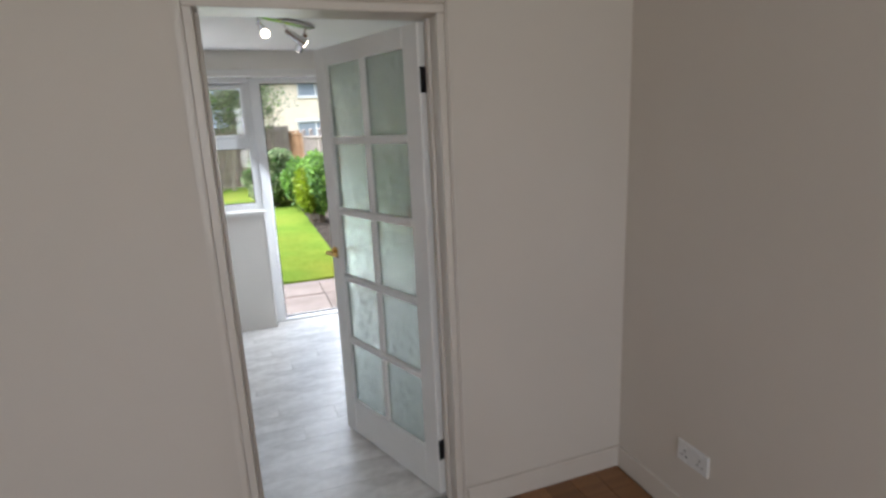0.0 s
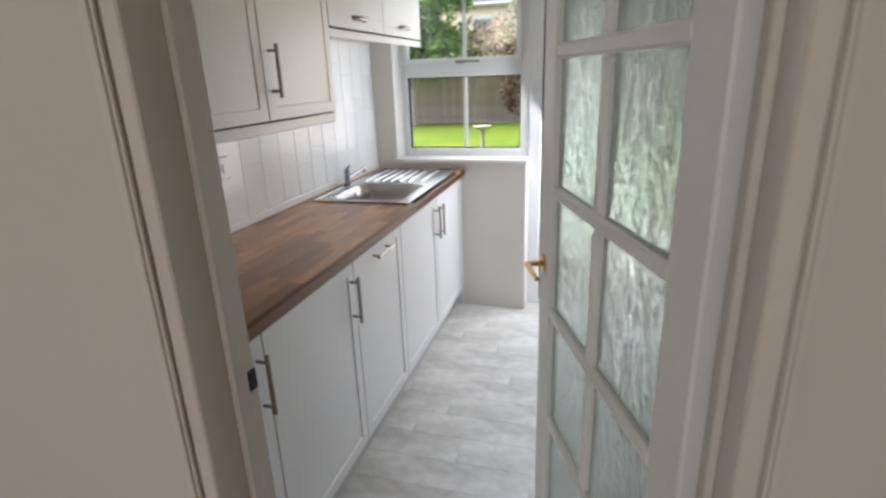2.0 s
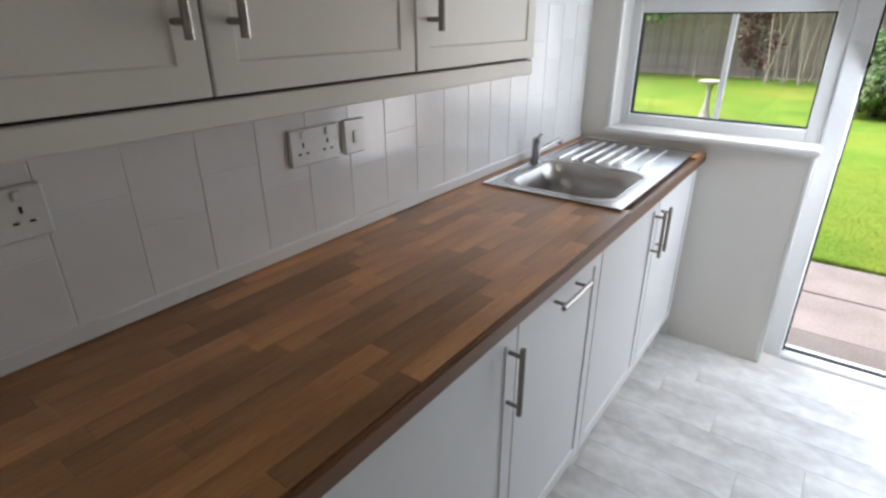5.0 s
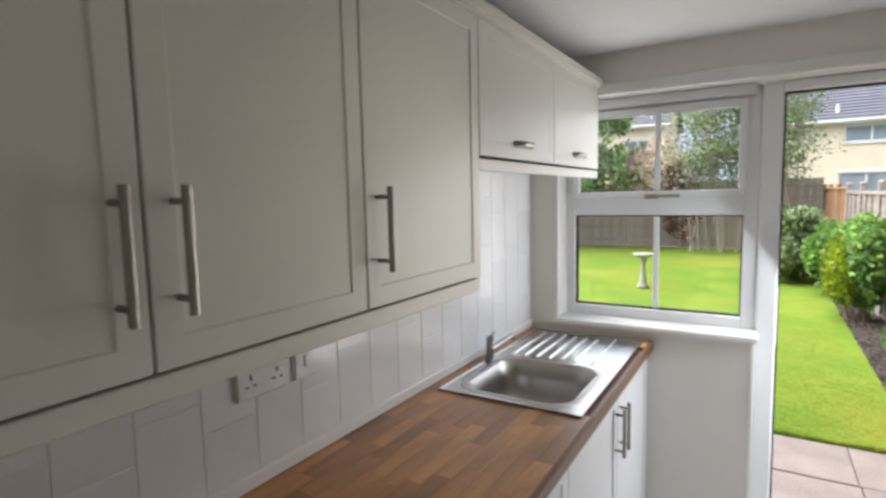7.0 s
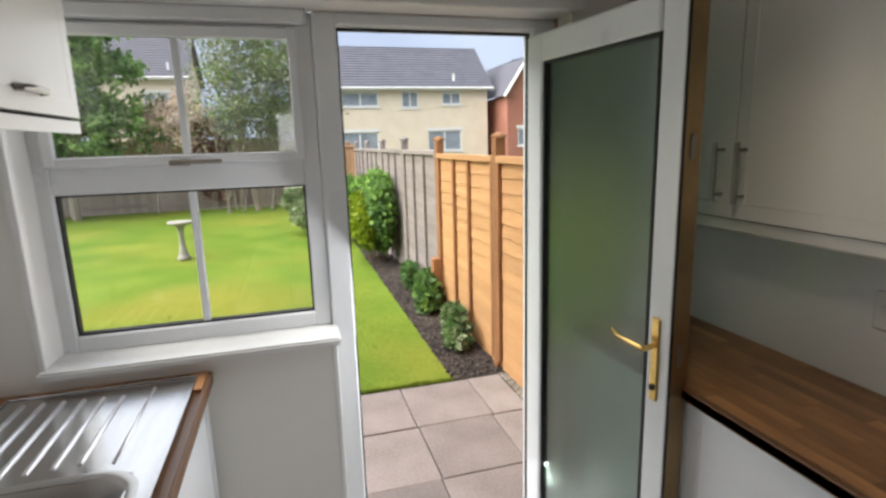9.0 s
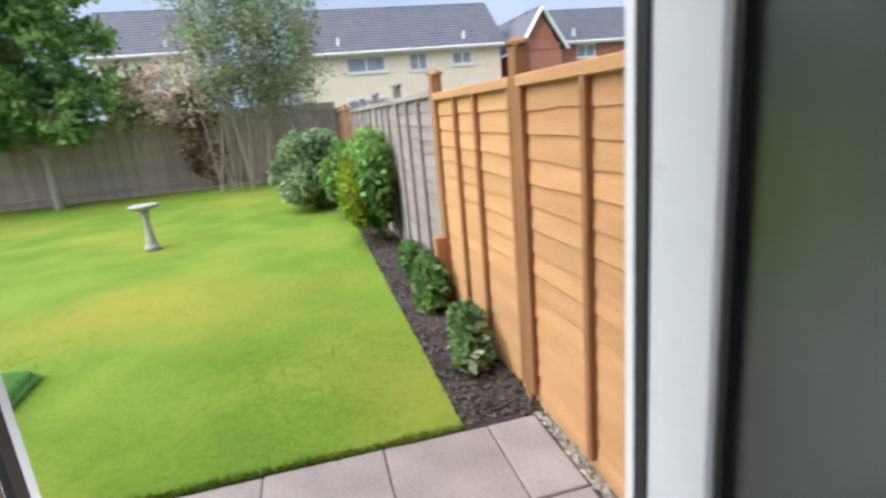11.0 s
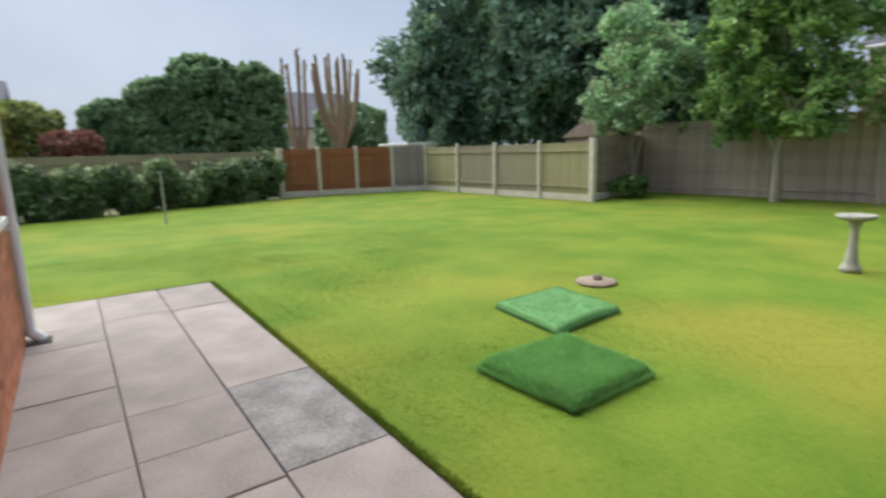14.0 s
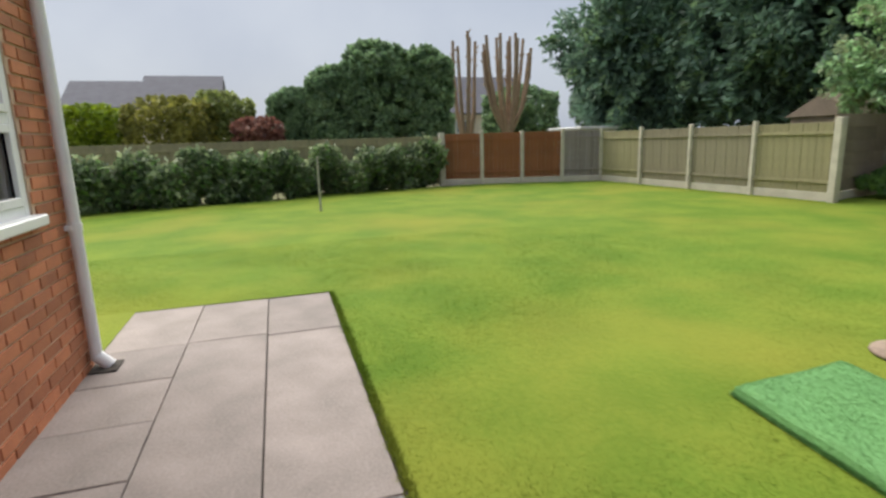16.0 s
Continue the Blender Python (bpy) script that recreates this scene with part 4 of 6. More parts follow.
tap = thing("mixer_tap", "squat dull chrome mixer tap standing behind the sink bowl", "tap", (-0.965, 3.88, 0.9145))
bm = rod((-0.965, 3.88, 0.9145), (-0.965, 3.88, 0.925), 0.023, 0.021, 18)
rod((-0.965, 3.88, 0.925), (-0.965, 3.88, 0.99), 0.0165, 0.0155, 18, bm)
part("tap_body", bm, M["tap_chrome"], tap)
bm = rod((-0.965, 3.885, 0.955), (-0.93, 4.02, 0.985), 0.009, 0.008, 12)
rod((-0.931, 4.016, 0.987), (-0.929, 4.024, 0.966), 0.008, 0.008, 12, bm)
part("spout", bm, M["tap_chrome"], tap)
bm = rod((-0.965, 3.88, 0.99), (-0.965, 3.88, 1.008), 0.0165, 0.014, 16)
rod((-0.965, 3.88, 1.004), (-0.957, 3.905, 1.02), 0.006, 0.005, 10, bm)
part("lever", bm, M["tap_chrome"], tap)


def wall_unit(y0, y1, z0, z1, x_back, x_front, d, doors, label, pelmet=True):
    u = thing("wall_cabinet", label, "cabinet", (x_back, y0, z0), group="kitchen wall cabinets")
    lo, hi = sorted((x_back, x_front - d * 0.030))
    # dark sheet, also below the door, darkens the gaps as shade would
    part("shadow_gap", block(*sorted((x_front - d * 0.0305, x_front - d * 0.0195))[:1], y0 + 0.0005, z0 - 0.0055, max(x_front - d * 0.0305, x_front - d * 0.0195), y1 - 0.0005, z1 - 0.002), M["gap"], u)
    part("carcass", block(lo, y0 + 0.0005, z0 + 0.002, hi, y1 - 0.0005, z1), M["cab"], u)
    for a, b, za, zb, handle in doors:
        door = part("door", shaker(x_front, a + 0.002, b - 0.002, za, zb, d, 0.055, 0.001 if handle == "level" else 0.0032), M["cab"], u)
        if handle == "level":
            bow_handle((a + b) / 2, za + 0.045, x_front, d, door)
        else:
            yh = a + 0.038 if handle == "lo" else b - 0.038
            low = za + (0.072 if d > 0 else 0.045)
            bar_handle((x_front, yh, low), (x_front, yh, low + 0.165), d, door)
    return u


WX, WT = -0.70, 2.02
wall_unit(YD1 + 0.005, 2.404, 1.345, WT, XL, WX, 1, [(YD1 + 0.005, 2.404, 1.345, WT, "hi")], "ivory wall cabinet with its bar handle by the next door")
wall_unit(2.404, 2.825, 1.345, WT, XL, WX, 1, [(2.404, 2.825, 1.345, WT, "lo")], "ivory wall cabinet with a sunk panel door and bar handle")
wall_unit(2.825, 3.303, 1.345, WT, XL, WX, 1, [(2.825, 3.303, 1.345, WT, "lo")], "ivory wall cabinet beside the sink, lit warm by the lamp")
wall_unit(3.304, YW - 0.005, 1.665, WT, XL, WX, 1, [(3.304, 3.88, 1.668, WT, "level"), (3.88, YW - 0.005, 1.668, WT, "level")], "ivory bridging cabinet with two lift-up doors over the sink")
solid("cornice", block(XL, YD1 + 0.005, WT + 0.001, WX + 0.022, YW - 0.005, WT + 0.04, 0.008, segments=2), M["cab"], "ivory cornice moulding along the top of the wall cabinets", "cornice")
solid("pelmet", block(WX - 0.021, YD1 + 0.005, 1.305, WX - 0.003, 3.302, 1.3395, 0.002), M["cab"], "ivory light pelmet under the wall cabinets", "pelmet")
solid("pelmet", block(WX - 0.021, 3.306, 1.628, WX - 0.003, YW - 0.005, 1.6595, 0.002), M["cab"], "ivory light pelmet under the bridging cabinet", "pelmet")
solid("pelmet", block(XL + 0.007, 3.285, 1.305, WX - 0.021, 3.302, 1.346, 0.003), M["cab"], "ivory return of the pelmet at the cabinet end", "pelmet")

# cabinets beside the back door
RX = 1.0
for a, b, h in ((3.48, 3.985, "hi"), (3.985, YW - 0.02, "lo"), (2.75, 3.48, "lo")):
    wall_unit(a, b, 1.345, WT, XR, RX, -1, [(a, b, 1.345, WT, h)], "ivory wall cabinet with a bar handle beside the back door")
solid("pelmet", block(RX + 0.02, 2.75, 1.305, RX + 0.04, YW - 0.02, 1.346, 0.004), M["cab"], "ivory light pelmet under the wall cabinets by the door", "pelmet")
for a, b, h in ((2.75, 3.35, "hi"), (3.35, 3.9, "lo"), (3.9, YW - 0.02, "lo")):
    base_unit(a, b, XR, 0.825, -1, [(a, b, h)], "white base cabinet under the worktop by the back door", M["cab_base"])
solid("plinth", block(0.875, 2.75, 0.0, XR, YW - 0.02, 0.104, 0.002), M["plinth"], "grey plinth board under the cabinets by the door", "plinth")

# wall tiles behind the worktops
tiles = thing("wall_tiles", "white glazed wall tiles in staggered upright rows behind the worktop", "wall tiles", (XL, 2.1, 0.91), kind="structure")
part("grout", block(XL, YD1 + 0.006, 0.9105, XL + 0.0054, YW - 0.002, 1.345), M["grout"], tiles)
part("grout", block(XL, 3.304, 1.345, XL + 0.0054, YW - 0.002, 1.664), M["grout"], tiles)
tile_mesh = {}
for col in range(18):
    y0 = YD1 + 0.008 + 0.1355 * col
    y1 = min(y0 + 0.1335, YW - 0.003)
    z = 0.947
    part_h = 0.136 if col % 2 else 0.204
    zs = [z]
    while zs[-1] < 1.66:
        zs.append(zs[-1] + (part_h if len(zs) == 1 else 0.2))
    for a, b in zip(zs, zs[1:]):
        top_z = 1.344 if y1 < 3.31 else 1.663
        b = min(b, top_z)
        if b - a < 0.02 or y1 - y0 < 0.02:
            continue
        key = (round(y1 - y0, 3), round(b - a, 3))
        if key not in tile_mesh:
            w, h = key
            tile_mesh[key] = mesh_of("tile", block(0, -w / 2 + 0.0004, -h / 2 + 0.0004, 0.0062, w / 2 - 0.0004, h / 2 - 0.0004, 0.0012), M["tile"])
        piece("tile", tile_mesh[key], tiles, pose(XL + 0.0005, (y0 + y1) / 2, (a + b) / 2))
solid("upstand", block(XL + 0.0005, YD1 + 0.006, 0.911, XL + 0.012, YW - 0.002, 0.945, 0.003), M["tile"], "white sealing upstand between worktop and tiles", "upstand")
solid("wall_panel", block(XR - 0.006, 2.75, 0.911, XR, YW - 0.02, 1.345), M["tile"], "white glazed splashback above the worktop by the door", "splashback", kind="structure")


def socket(name, y, z, w, h, gangs, x, d, label, switch=False):
    s = thing(name, label, "socket", (x, y, z))
    lo, hi = sorted((x, x + d * 0.011))
    plate = part("face_plate", block(lo, y - w / 2, z - h / 2, hi, y + w / 2, z + h / 2, 0.003), M["socket"], s)
    face = x + d * 0.0112
    for k in range(gangs):
        cy = y + (k - (gangs - 1) / 2) * w / gangs
        if switch:
            part("rocker", block(*sorted((face - d * 0.002, face + d * 0.004))[:1], cy - 0.008, z - 0.015, max(face - d * 0.002, face + d * 0.004), cy + 0.008, z + 0.015, 0.002), M["socket"], plate)
            continue
        bm = bmesh.new()
        for dy, dz, ww, hh in ((0, 0.006, 0.004, 0.011), (-0.011, -0.014, 0.008, 0.004), (0.011, -0.014, 0.008, 0.004)):
            block(min(face, face + d * 0.001), cy + dy - ww / 2, z + dz - hh / 2, max(face, face + d * 0.001), cy + dy + ww / 2, z + dz + hh / 2, 0, bm)
        part("pin_holes", bm, M["dark"], plate)
        part("rocker", block(min(face - d * 0.001, face + d * 0.004), cy - 0.006, z + 0.021, max(face - d * 0.001, face + d * 0.004), cy + 0.006, z + 0.037, 0.0015), M["socket"], plate)
    return s


TX = XL + 0.0068
socket("double_socket", 2.825, 1.165, 0.147, 0.086, 2, TX, 1, "white double socket on the tiles")
socket("single_switch", 2.955, 1.165, 0.072, 0.086, 1, TX, 1, "white fused switch beside the double socket", True)
socket("double_socket", 2.20, 1.165, 0.147, 0.086, 2, TX, 1, "white double socket near the doorway end of the tiles")
socket("wall_socket", 1.42, 0.30, 0.147, 0.086, 2, 1.30, -1, "white double socket low on the cream wall")
socket("wall_switch", 3.70, 1.13, 0.06, 0.10, 1, XR - 0.006, -1, "white switch on the splashback by the door", True)

# ceiling light
light = thing("spot_light_bar", "chrome ceiling light bar with three adjustable spot heads", "ceiling light", (0.12, 3.28, ZC))
bar_m = pose(0.12, 3.28, ZC, 0, 0, 47)
rot_part("ceiling_plate", block(-0.26, -0.03, -0.022, 0.26, 0.03, 0.0, 0.008), M["chrome"], light, bar_m)
for k, (u, tx, ty) in enumerate(((-0.2, -0.07, -0.10), (0.0, 0.10, -0.06), (0.2, 0.06, 0.11))):
    arm = rot_part("spot_arm", rod((u, 0, -0.02), (u + tx * 0.3, ty * 0.3, -0.075), 0.006, None, 8), M["chrome"], light, bar_m)
    a, b = Vector((u + tx * 0.1, ty * 0.1, -0.06)), Vector((u + tx, ty, -0.125))
    head_ob = rot_part("spot_head", rod(a, b, 0.014, 0.024, 16), M["chrome"], light, bar_m)
    rot_part("lamp_face", rod(b, b + (b - a).normalized() * 0.004, 0.021, None, 16), M["lamp_glow"], head_ob, bar_m, "glowing lamp face")

# ---- garden ground ----
def sheet(x0, y0, x1, y1, z, step, wobble, seed, hole=None):
    """A gently uneven sheet of ground."""
    bm = bmesh.new()
    nx, ny = max(1, round((x1 - x0) / step)), max(1, round((y1 - y0) / step))
    grid = [[bm.verts.new((x0 + (x1 - x0) * i / nx, y0 + (y1 - y0) * j / ny, z)) for j in range(ny + 1)] for i in range(nx + 1)]
    for col in grid[1:-1]:
        for v in col[1:-1]:
            v.co.z += wobble * noise.noise(Vector((v.co.x * 0.6, v.co.y * 0.6, seed)))
    for i in range(nx):
        for j in range(ny):
            bm.faces.new((grid[i][j], grid[i + 1][j], grid[i + 1][j + 1], grid[i][j + 1]))
    return bm


solid("ground", sheet(-1500, -1500, 1500, 1500, G - 0.12, 250, 0, 1), M["earth"], "flat grassy ground reaching the horizon", "ground", kind="structure")
lawn = bmesh.new()
PX0, PY1, BEDX = -6.27, 6.285, 0.86
merge(lawn, sheet(-17.0, PY1 + 0.02, BEDX, 19.6, G, 0.35, 0.012, 2))
merge(lawn, sheet(-15.5, -8, PX0 - 0.02, PY1 + 0.02, G, 0.4, 0.012, 3))
merge(lawn, sheet(PX0 - 0.02, -8, -5.1, YO - 0.022, G, 0.4, 0.0, 4))
solid("lawn", lawn, M["lawn"], "mown green lawn with yellowish patches", "lawn", kind="structure", smooth=True)
edge = block(PX0 - 0.02, PY1, G - 0.1, BEDX, PY1 + 0.022, G - 0.012)
block(PX0 - 0.022, YO - 0.02, G - 0.1, PX0 - 0.0005, PY1 + 0.02, G - 0.012, 0, edge)
solid("lawn_edge", edge, M["joint"], "dark soil cut along the lawn edge", "lawn edge", kind="structure")


def grass(name, area, count, height, material, z, seed, label, lean=0.5, fade=None):
    """Upright thin blades over a rectangle (x0, y0, x1, y1), thinning out away from the patio where fade is given."""
    rng = np.random.default_rng(seed)
    x = area[0] + (area[2] - area[0]) * rng.random(count)
    y = area[1] + (area[3] - area[1]) * rng.random(count)
    if fade:
        away = np.hypot(np.maximum(0, PX0 - x), np.maximum(0, y - PY1))
        keep = rng.random(count) < np.exp(-(away / fade) ** 1.5)
        x, y = x[keep], y[keep]
    count = len(x)
    a = rng.random(count) * 2 * np.pi
    tuft = np.sin(9 * x + 3 * np.sin(7 * y)) * np.sin(8 * y + 2 * np.sin(6.3 * x))
    h = height * (0.5 + rng.random(count)) * (1 + 0.2 * tuft)
    w = height * 0.16
    base = np.stack([x, y, np.full(count, z)], axis=1)
    side = np.stack([np.cos(a), np.sin(a), np.zeros(count)], axis=1) * w
    tip = base + np.stack([rng.normal(size=count) * h * lean, rng.normal(size=count) * h * lean, h], axis=1)
    co = np.stack([base - side, base + side, tip], axis=1).reshape(-1, 3)
    me = bpy.data.meshes.new(name)
    me.from_pydata(co.tolist(), [], np.arange(3 * count).reshape(-1, 3).tolist())
    me.materials.append(material)
    return tagged(new(name, me), label, "grass", "", "stuff")


grass("lawn_grass", (-9.0, PY1 + 0.015, BEDX, 13.5), 480000, 0.010, M["blade"], G - 0.002, 3, "short mown grass blades of the lawn", 0.8, 3.2)
grass("lawn_grass", (-9.0, 3.5, PX0 - 0.025, PY1 + 0.015), 51000, 0.010, M["blade"], G - 0.002, 4, "short mown grass blades beside the patio", 0.8, 3.2)
grass("lawn_grass", (PX0, PY1 + 0.004, BEDX, PY1 + 0.045), 9000, 0.022, M["blade"], G - 0.004, 5, "grass fringe hanging over the lawn edge", 0.8)

# flower bed and gravel strip along the fence
FX = 1.30
solid("flower_bed", sheet(BEDX, PY1 + 0.02, FX + 0.4, 19.6, G - 0.012, 0.12, 0.05, 6), M["soil"], "bare dark soil bed along the fence", "flower bed", kind="structure", smooth=True)


def bits(name, area, count, size, z, material, seed, label, category):
    """Loose angular bits lying about on a rectangle."""
    rng = np.random.default_rng(seed)
    base = np.array([(1, 0, 0), (-0.5, 0.8, 0), (-0.5, -0.8, 0), (0.1, 0.1, 0.7), (0, 0, -0.5)], float)
    tri = np.array([(0, 1, 3), (1, 2, 3), (2, 0, 3), (1, 0, 4), (2, 1, 4), (0, 2, 4)])
    co, fa = [], []
    for k in range(count):
        a, s = rng.random() * 6.28, size * (0.5 + rng.random())
        c, sn = math.cos(a), math.sin(a)
        p = base * (1 + 0.5 * rng.normal(size=(5, 3)) * 0.5) * s
        q = np.stack([p[:, 0] * c - p[:, 1] * sn, p[:, 0] * sn + p[:, 1] * c, p[:, 2]], axis=1)
        q += (area[0] + (area[2] - area[0]) * rng.random(), area[1] + (area[3] - area[1]) * rng.random(), z + s * 0.25)
        co.append(q)
        fa.append(tri + 5 * k)
    me = bpy.data.meshes.new(name)
    me.from_pydata(np.concatenate(co).tolist(), [], np.concatenate(fa).tolist())
    me.materials.append(material)
    return tagged(new(name, me), label, category, "", "stuff")


bits("bark_chips", (BEDX, PY1 + 0.03, FX - 0.02, 11.0), 2600, 0.016, G - 0.005, M["chip"], 3, "dark bark chips and small stones on the bed", "bark chips")
bits("gravel", (1.235, YO + 0.03, FX - 0.005, PY1 + 0.02), 900, 0.014, G - 0.012, M["pebble"], 4, "pale gravel strip between patio and fence", "gravel")
solid("gravel_base", block(1.225, YO, G - 0.1, FX + 0.02, PY1 + 0.02, G - 0.012), M["joint"], "dark soil under the gravel strip", "ground", kind="structure")

# patio
patio = thing("patio", "weathered concrete slab patio along the back of the house", "patio", (PX0, YO, G), kind="structure")
part("bedding", block(PX0, YO - 0.02, G - 0.1, 1.225, PY1, G - 0.016), M["joint"], patio, "dark joint filling")
slab_mesh = {}
rng = random.Random(11)
ROWS_Y = ((YO - 0.02, 5.187), (5.193, 5.737), (5.743, PY1))
CUTS = ((-6.27, -5.3, -4.71, -4.16, -3.63, -3.09, -2.54, -2.0, -1.46, -0.92, -0.38, 0.46, 0.98, 1.22),
        (-6.27, -5.3, -3.12, -2.55, -2.02, -1.48, -0.94, -0.40, 0.47, 0.95, 1.22),
        (-6.27, -5.27, -3.15, -2.05, -1.25, -0.70, -0.08, 0.46, 0.97, 1.22))
for r, ((y0, y1), cuts) in enumerate(zip(ROWS_Y, CUTS)):
    for a, b in zip(cuts, cuts[1:]):
        key = (round(b - a, 2), round(y1 - y0, 2), -3.2 < a < -2.1 and r == 2)
        if key not in slab_mesh:
            slab_mesh[key] = mesh_of("slab", block(-key[0] / 2 + 0.003, -key[1] / 2, -0.04, key[0] / 2 - 0.003, key[1] / 2, 0, 0.004), M["slab_stained"] if key[2] else M["slab"])
        piece("slab", slab_mesh[key], patio, pose((a + b) / 2, (y0 + y1) / 2, G + rng.uniform(-0.003, 0.003), rng.uniform(-0.25, 0.25), rng.uniform(-0.25, 0.25)))

# windows of the next rooms on the garden front
def garden_window(name, x0, x1, label):
    w = framed_window(name, x0, x1, 0.905, 1.86, YO - 0.075, YO - 0.015, [(1.37, 1.43)], [x0 + (x1 - x0) * k / 4 for k in (1, 3)], label, 0.06)
    part("mullion", block((x0 + x1) / 2 - 0.035, YO - 0.077, 0.96, (x0 + x1) / 2 + 0.035, YO - 0.013, 1.80, 0.005), M["upvc"], w)
    xm = (x0 + x1) / 2
    for a, b in ((x0 + 0.06, xm - 0.035), (xm + 0.035, x1 - 0.06)):
        for c, d in ((0.965, 1.37), (1.43, 1.80)):
            sash = block(a, YO - 0.030, c, a + 0.042, YO - 0.004, d, 0.004)
            block(b - 0.042, YO - 0.030, c, b, YO - 0.004, d, 0.004, sash)
            block(a + 0.04, YO - 0.030, c, b - 0.04, YO - 0.004, c + 0.042, 0.004, sash)
            block(a + 0.04, YO - 0.030, d - 0.042, b - 0.04, YO - 0.004, d, 0.004, sash)
            part("casement", sash, M["upvc"], w)
    part("window_sill", block(x0 - 0.03, YO - 0.09, 0.845, x1 + 0.03, YO + 0.055, 0.905, 0.008), M["upvc"], w, "white projecting upvc sill")
    return w


garden_window("window_2", -4.62, -3.12, "white upvc window with glazing bars in the brick front")
garden_window("window_3", -2.25, -1.25, "white upvc window with a projecting sill in the brick front")

# downpipe at the corner
pipe = thing("downpipe", "white plastic downpipe at the corner of the brick front", "downpipe", (-5.03, YO + 0.06, G))
part("pipe", rod((-5.03, YO + 0.043, G + 0.06), (-5.03, YO + 0.043, 5.1), 0.035, None, 16), M["pipe"], pipe, smooth=False)
part("shoe", rod((-5.03, YO + 0.043, G + 0.09), (-5.03, YO + 0.115, G + 0.012), 0.041, None, 16), M["pipe"], pipe)
for pz in (0.75, 2.1, 3.6):
    bm = rod((-5.03, YO + 0.043, pz), (-5.03, YO + 0.043, pz + 0.05), 0.041, None, 16)
    block(-5.08, YO - 0.01, pz + 0.01, -4.98, YO + 0.04, pz + 0.04, 0.003, bm)
    part("pipe_bracket", bm, M["pipe"], pipe)
solid("drain_cover", block(-5.12, YO + 0.005, G, -4.93, YO + 0.17, G + 0.012, 0.004), M["joint"], "dark drain grate under the downpipe", "drain cover")

# ---- fences ----
def lap_panel(p, y0, y1, z0, z1, x, material, frame_mat, battens, seed=1, waney=0.006):
    """A waney-lap panel of the fence p: overlapping level boards on upright battens, with a cap."""
    rng = random.Random(seed)
    n = max(6, round((z1 - z0 - 0.04) / 0.112))
    pitch = (z1 - z0 - 0.03) / n
    for k in range(n):
        a = z0 + k * pitch
        bm = bmesh.new()
        segs = 8
        lo, hi = [], []
        for i in range(segs + 1):
            y = y0 + (y1 - y0) * i / segs
            lo.append((y, a - 0.012 + rng.uniform(-waney, waney)))
            hi.append((y, a + pitch + 0.006))
        for i in range(segs):
            q = []
            for xx0, xx1 in ((x - 0.015, x - 0.004), (x - 0.006, x + 0.004)):
                q.append([bm.verts.new(v) for v in ((xx0, lo[i][0], lo[i][1]), (xx0, lo[i + 1][0], lo[i + 1][1]), (xx1, hi[i + 1][0], hi[i + 1][1]), (xx1, hi[i][0], hi[i][1]))])
            f, g = q
            bm.faces.new(f[::-1])
            bm.faces.new(g)
            bm.faces.new((f[0], f[1], g[1], g[0]))
            bm.faces.new((f[3], g[3], g[2], f[2]))
        bmesh.ops.remove_doubles(bm, verts=bm.verts, dist=0.0004)
        part("board", bm, material, p)
    for y in battens:
        part("batten", block(x - 0.042, y - 0.019, z0 - 0.012, x - 0.017, y + 0.019, z1 - 0.02, 0.003), frame_mat, p)
    part("cap_rail", block(x - 0.045, y0, z1 - 0.05, x + 0.02, y1, z1, 0.004), material, p)
    part("gravel_board", block(x - 0.012, y0, G - 0.06, x + 0.012, y1, z0 + 0.03, 0.003), material, p)


def wooden_post(p, x, y, z1, material):
    post = part("post", block(x - 0.04, y - 0.04, G - 0.1, x + 0.04, y + 0.04, z1, 0.005), material, p)
    part("post_cap", spin([(0.066, 0.0), (0.066, 0.014), (0.01, 0.04)], (x, y, z1), 4), material, post)


POSTS = (4.85, 6.45, 8.05, 9.72, 11.4, 13.1, 14.8, 16.5, 18.2, 19.75)
new_fence = thing("timber_fence", "new golden lap fence with dark stained posts and battens", "fence", (FX, 4.85, G))
old_fence = thing("timber_fence", "weathered grey lap fence with capped posts", "fence", (FX, 8.05, G))
end_fence = thing("timber_fence", "faded brown lap fence at the far end of the bed", "fence", (FX, 14.8, G))
for k, y in enumerate(POSTS):
    if k < 3:
        wooden_post(new_fence, FX, y, 1.60, M["fence_post"])
    else:
        wooden_post(old_fence if k < 7 else end_fence, FX, y, 1.62, M["fence_old"] if k < 7 else M["fence_post"])
BATTENS = {0: (4.91, 5.82, 6.385), 1: (6.515, 7.07, 7.49, 7.99)}
for k, (a, b) in enumerate(zip(POSTS, POSTS[1:])):
    where = BATTENS.get(k, [a + 0.06 + (b - a - 0.12) * i / 3 for i in range(4)])
    if k < 2:
        lap_panel(new_fence, a + 0.042, b - 0.042, G + 0.06, 1.47, FX, M["fence_new"], M["fence_post"], where, k)
    elif k < 6:
        lap_panel(old_fence, a + 0.042, b - 0.042, G + 0.06, 1.50, FX, M["fence_old"], M["fence_old"], where, k)
    else:
        lap_panel(end_fence, a + 0.042, b - 0.042, G + 0.06, 1.58, FX, M["fence_end"], M["fence_end"], where, k)
solid("stub_post", block(FX - 0.125, 7.97, G - 0.05, FX - 0.045, 8.05, 0.40, 0.008), M["fence_post"], "short stub of an old post beside the fence", "post")


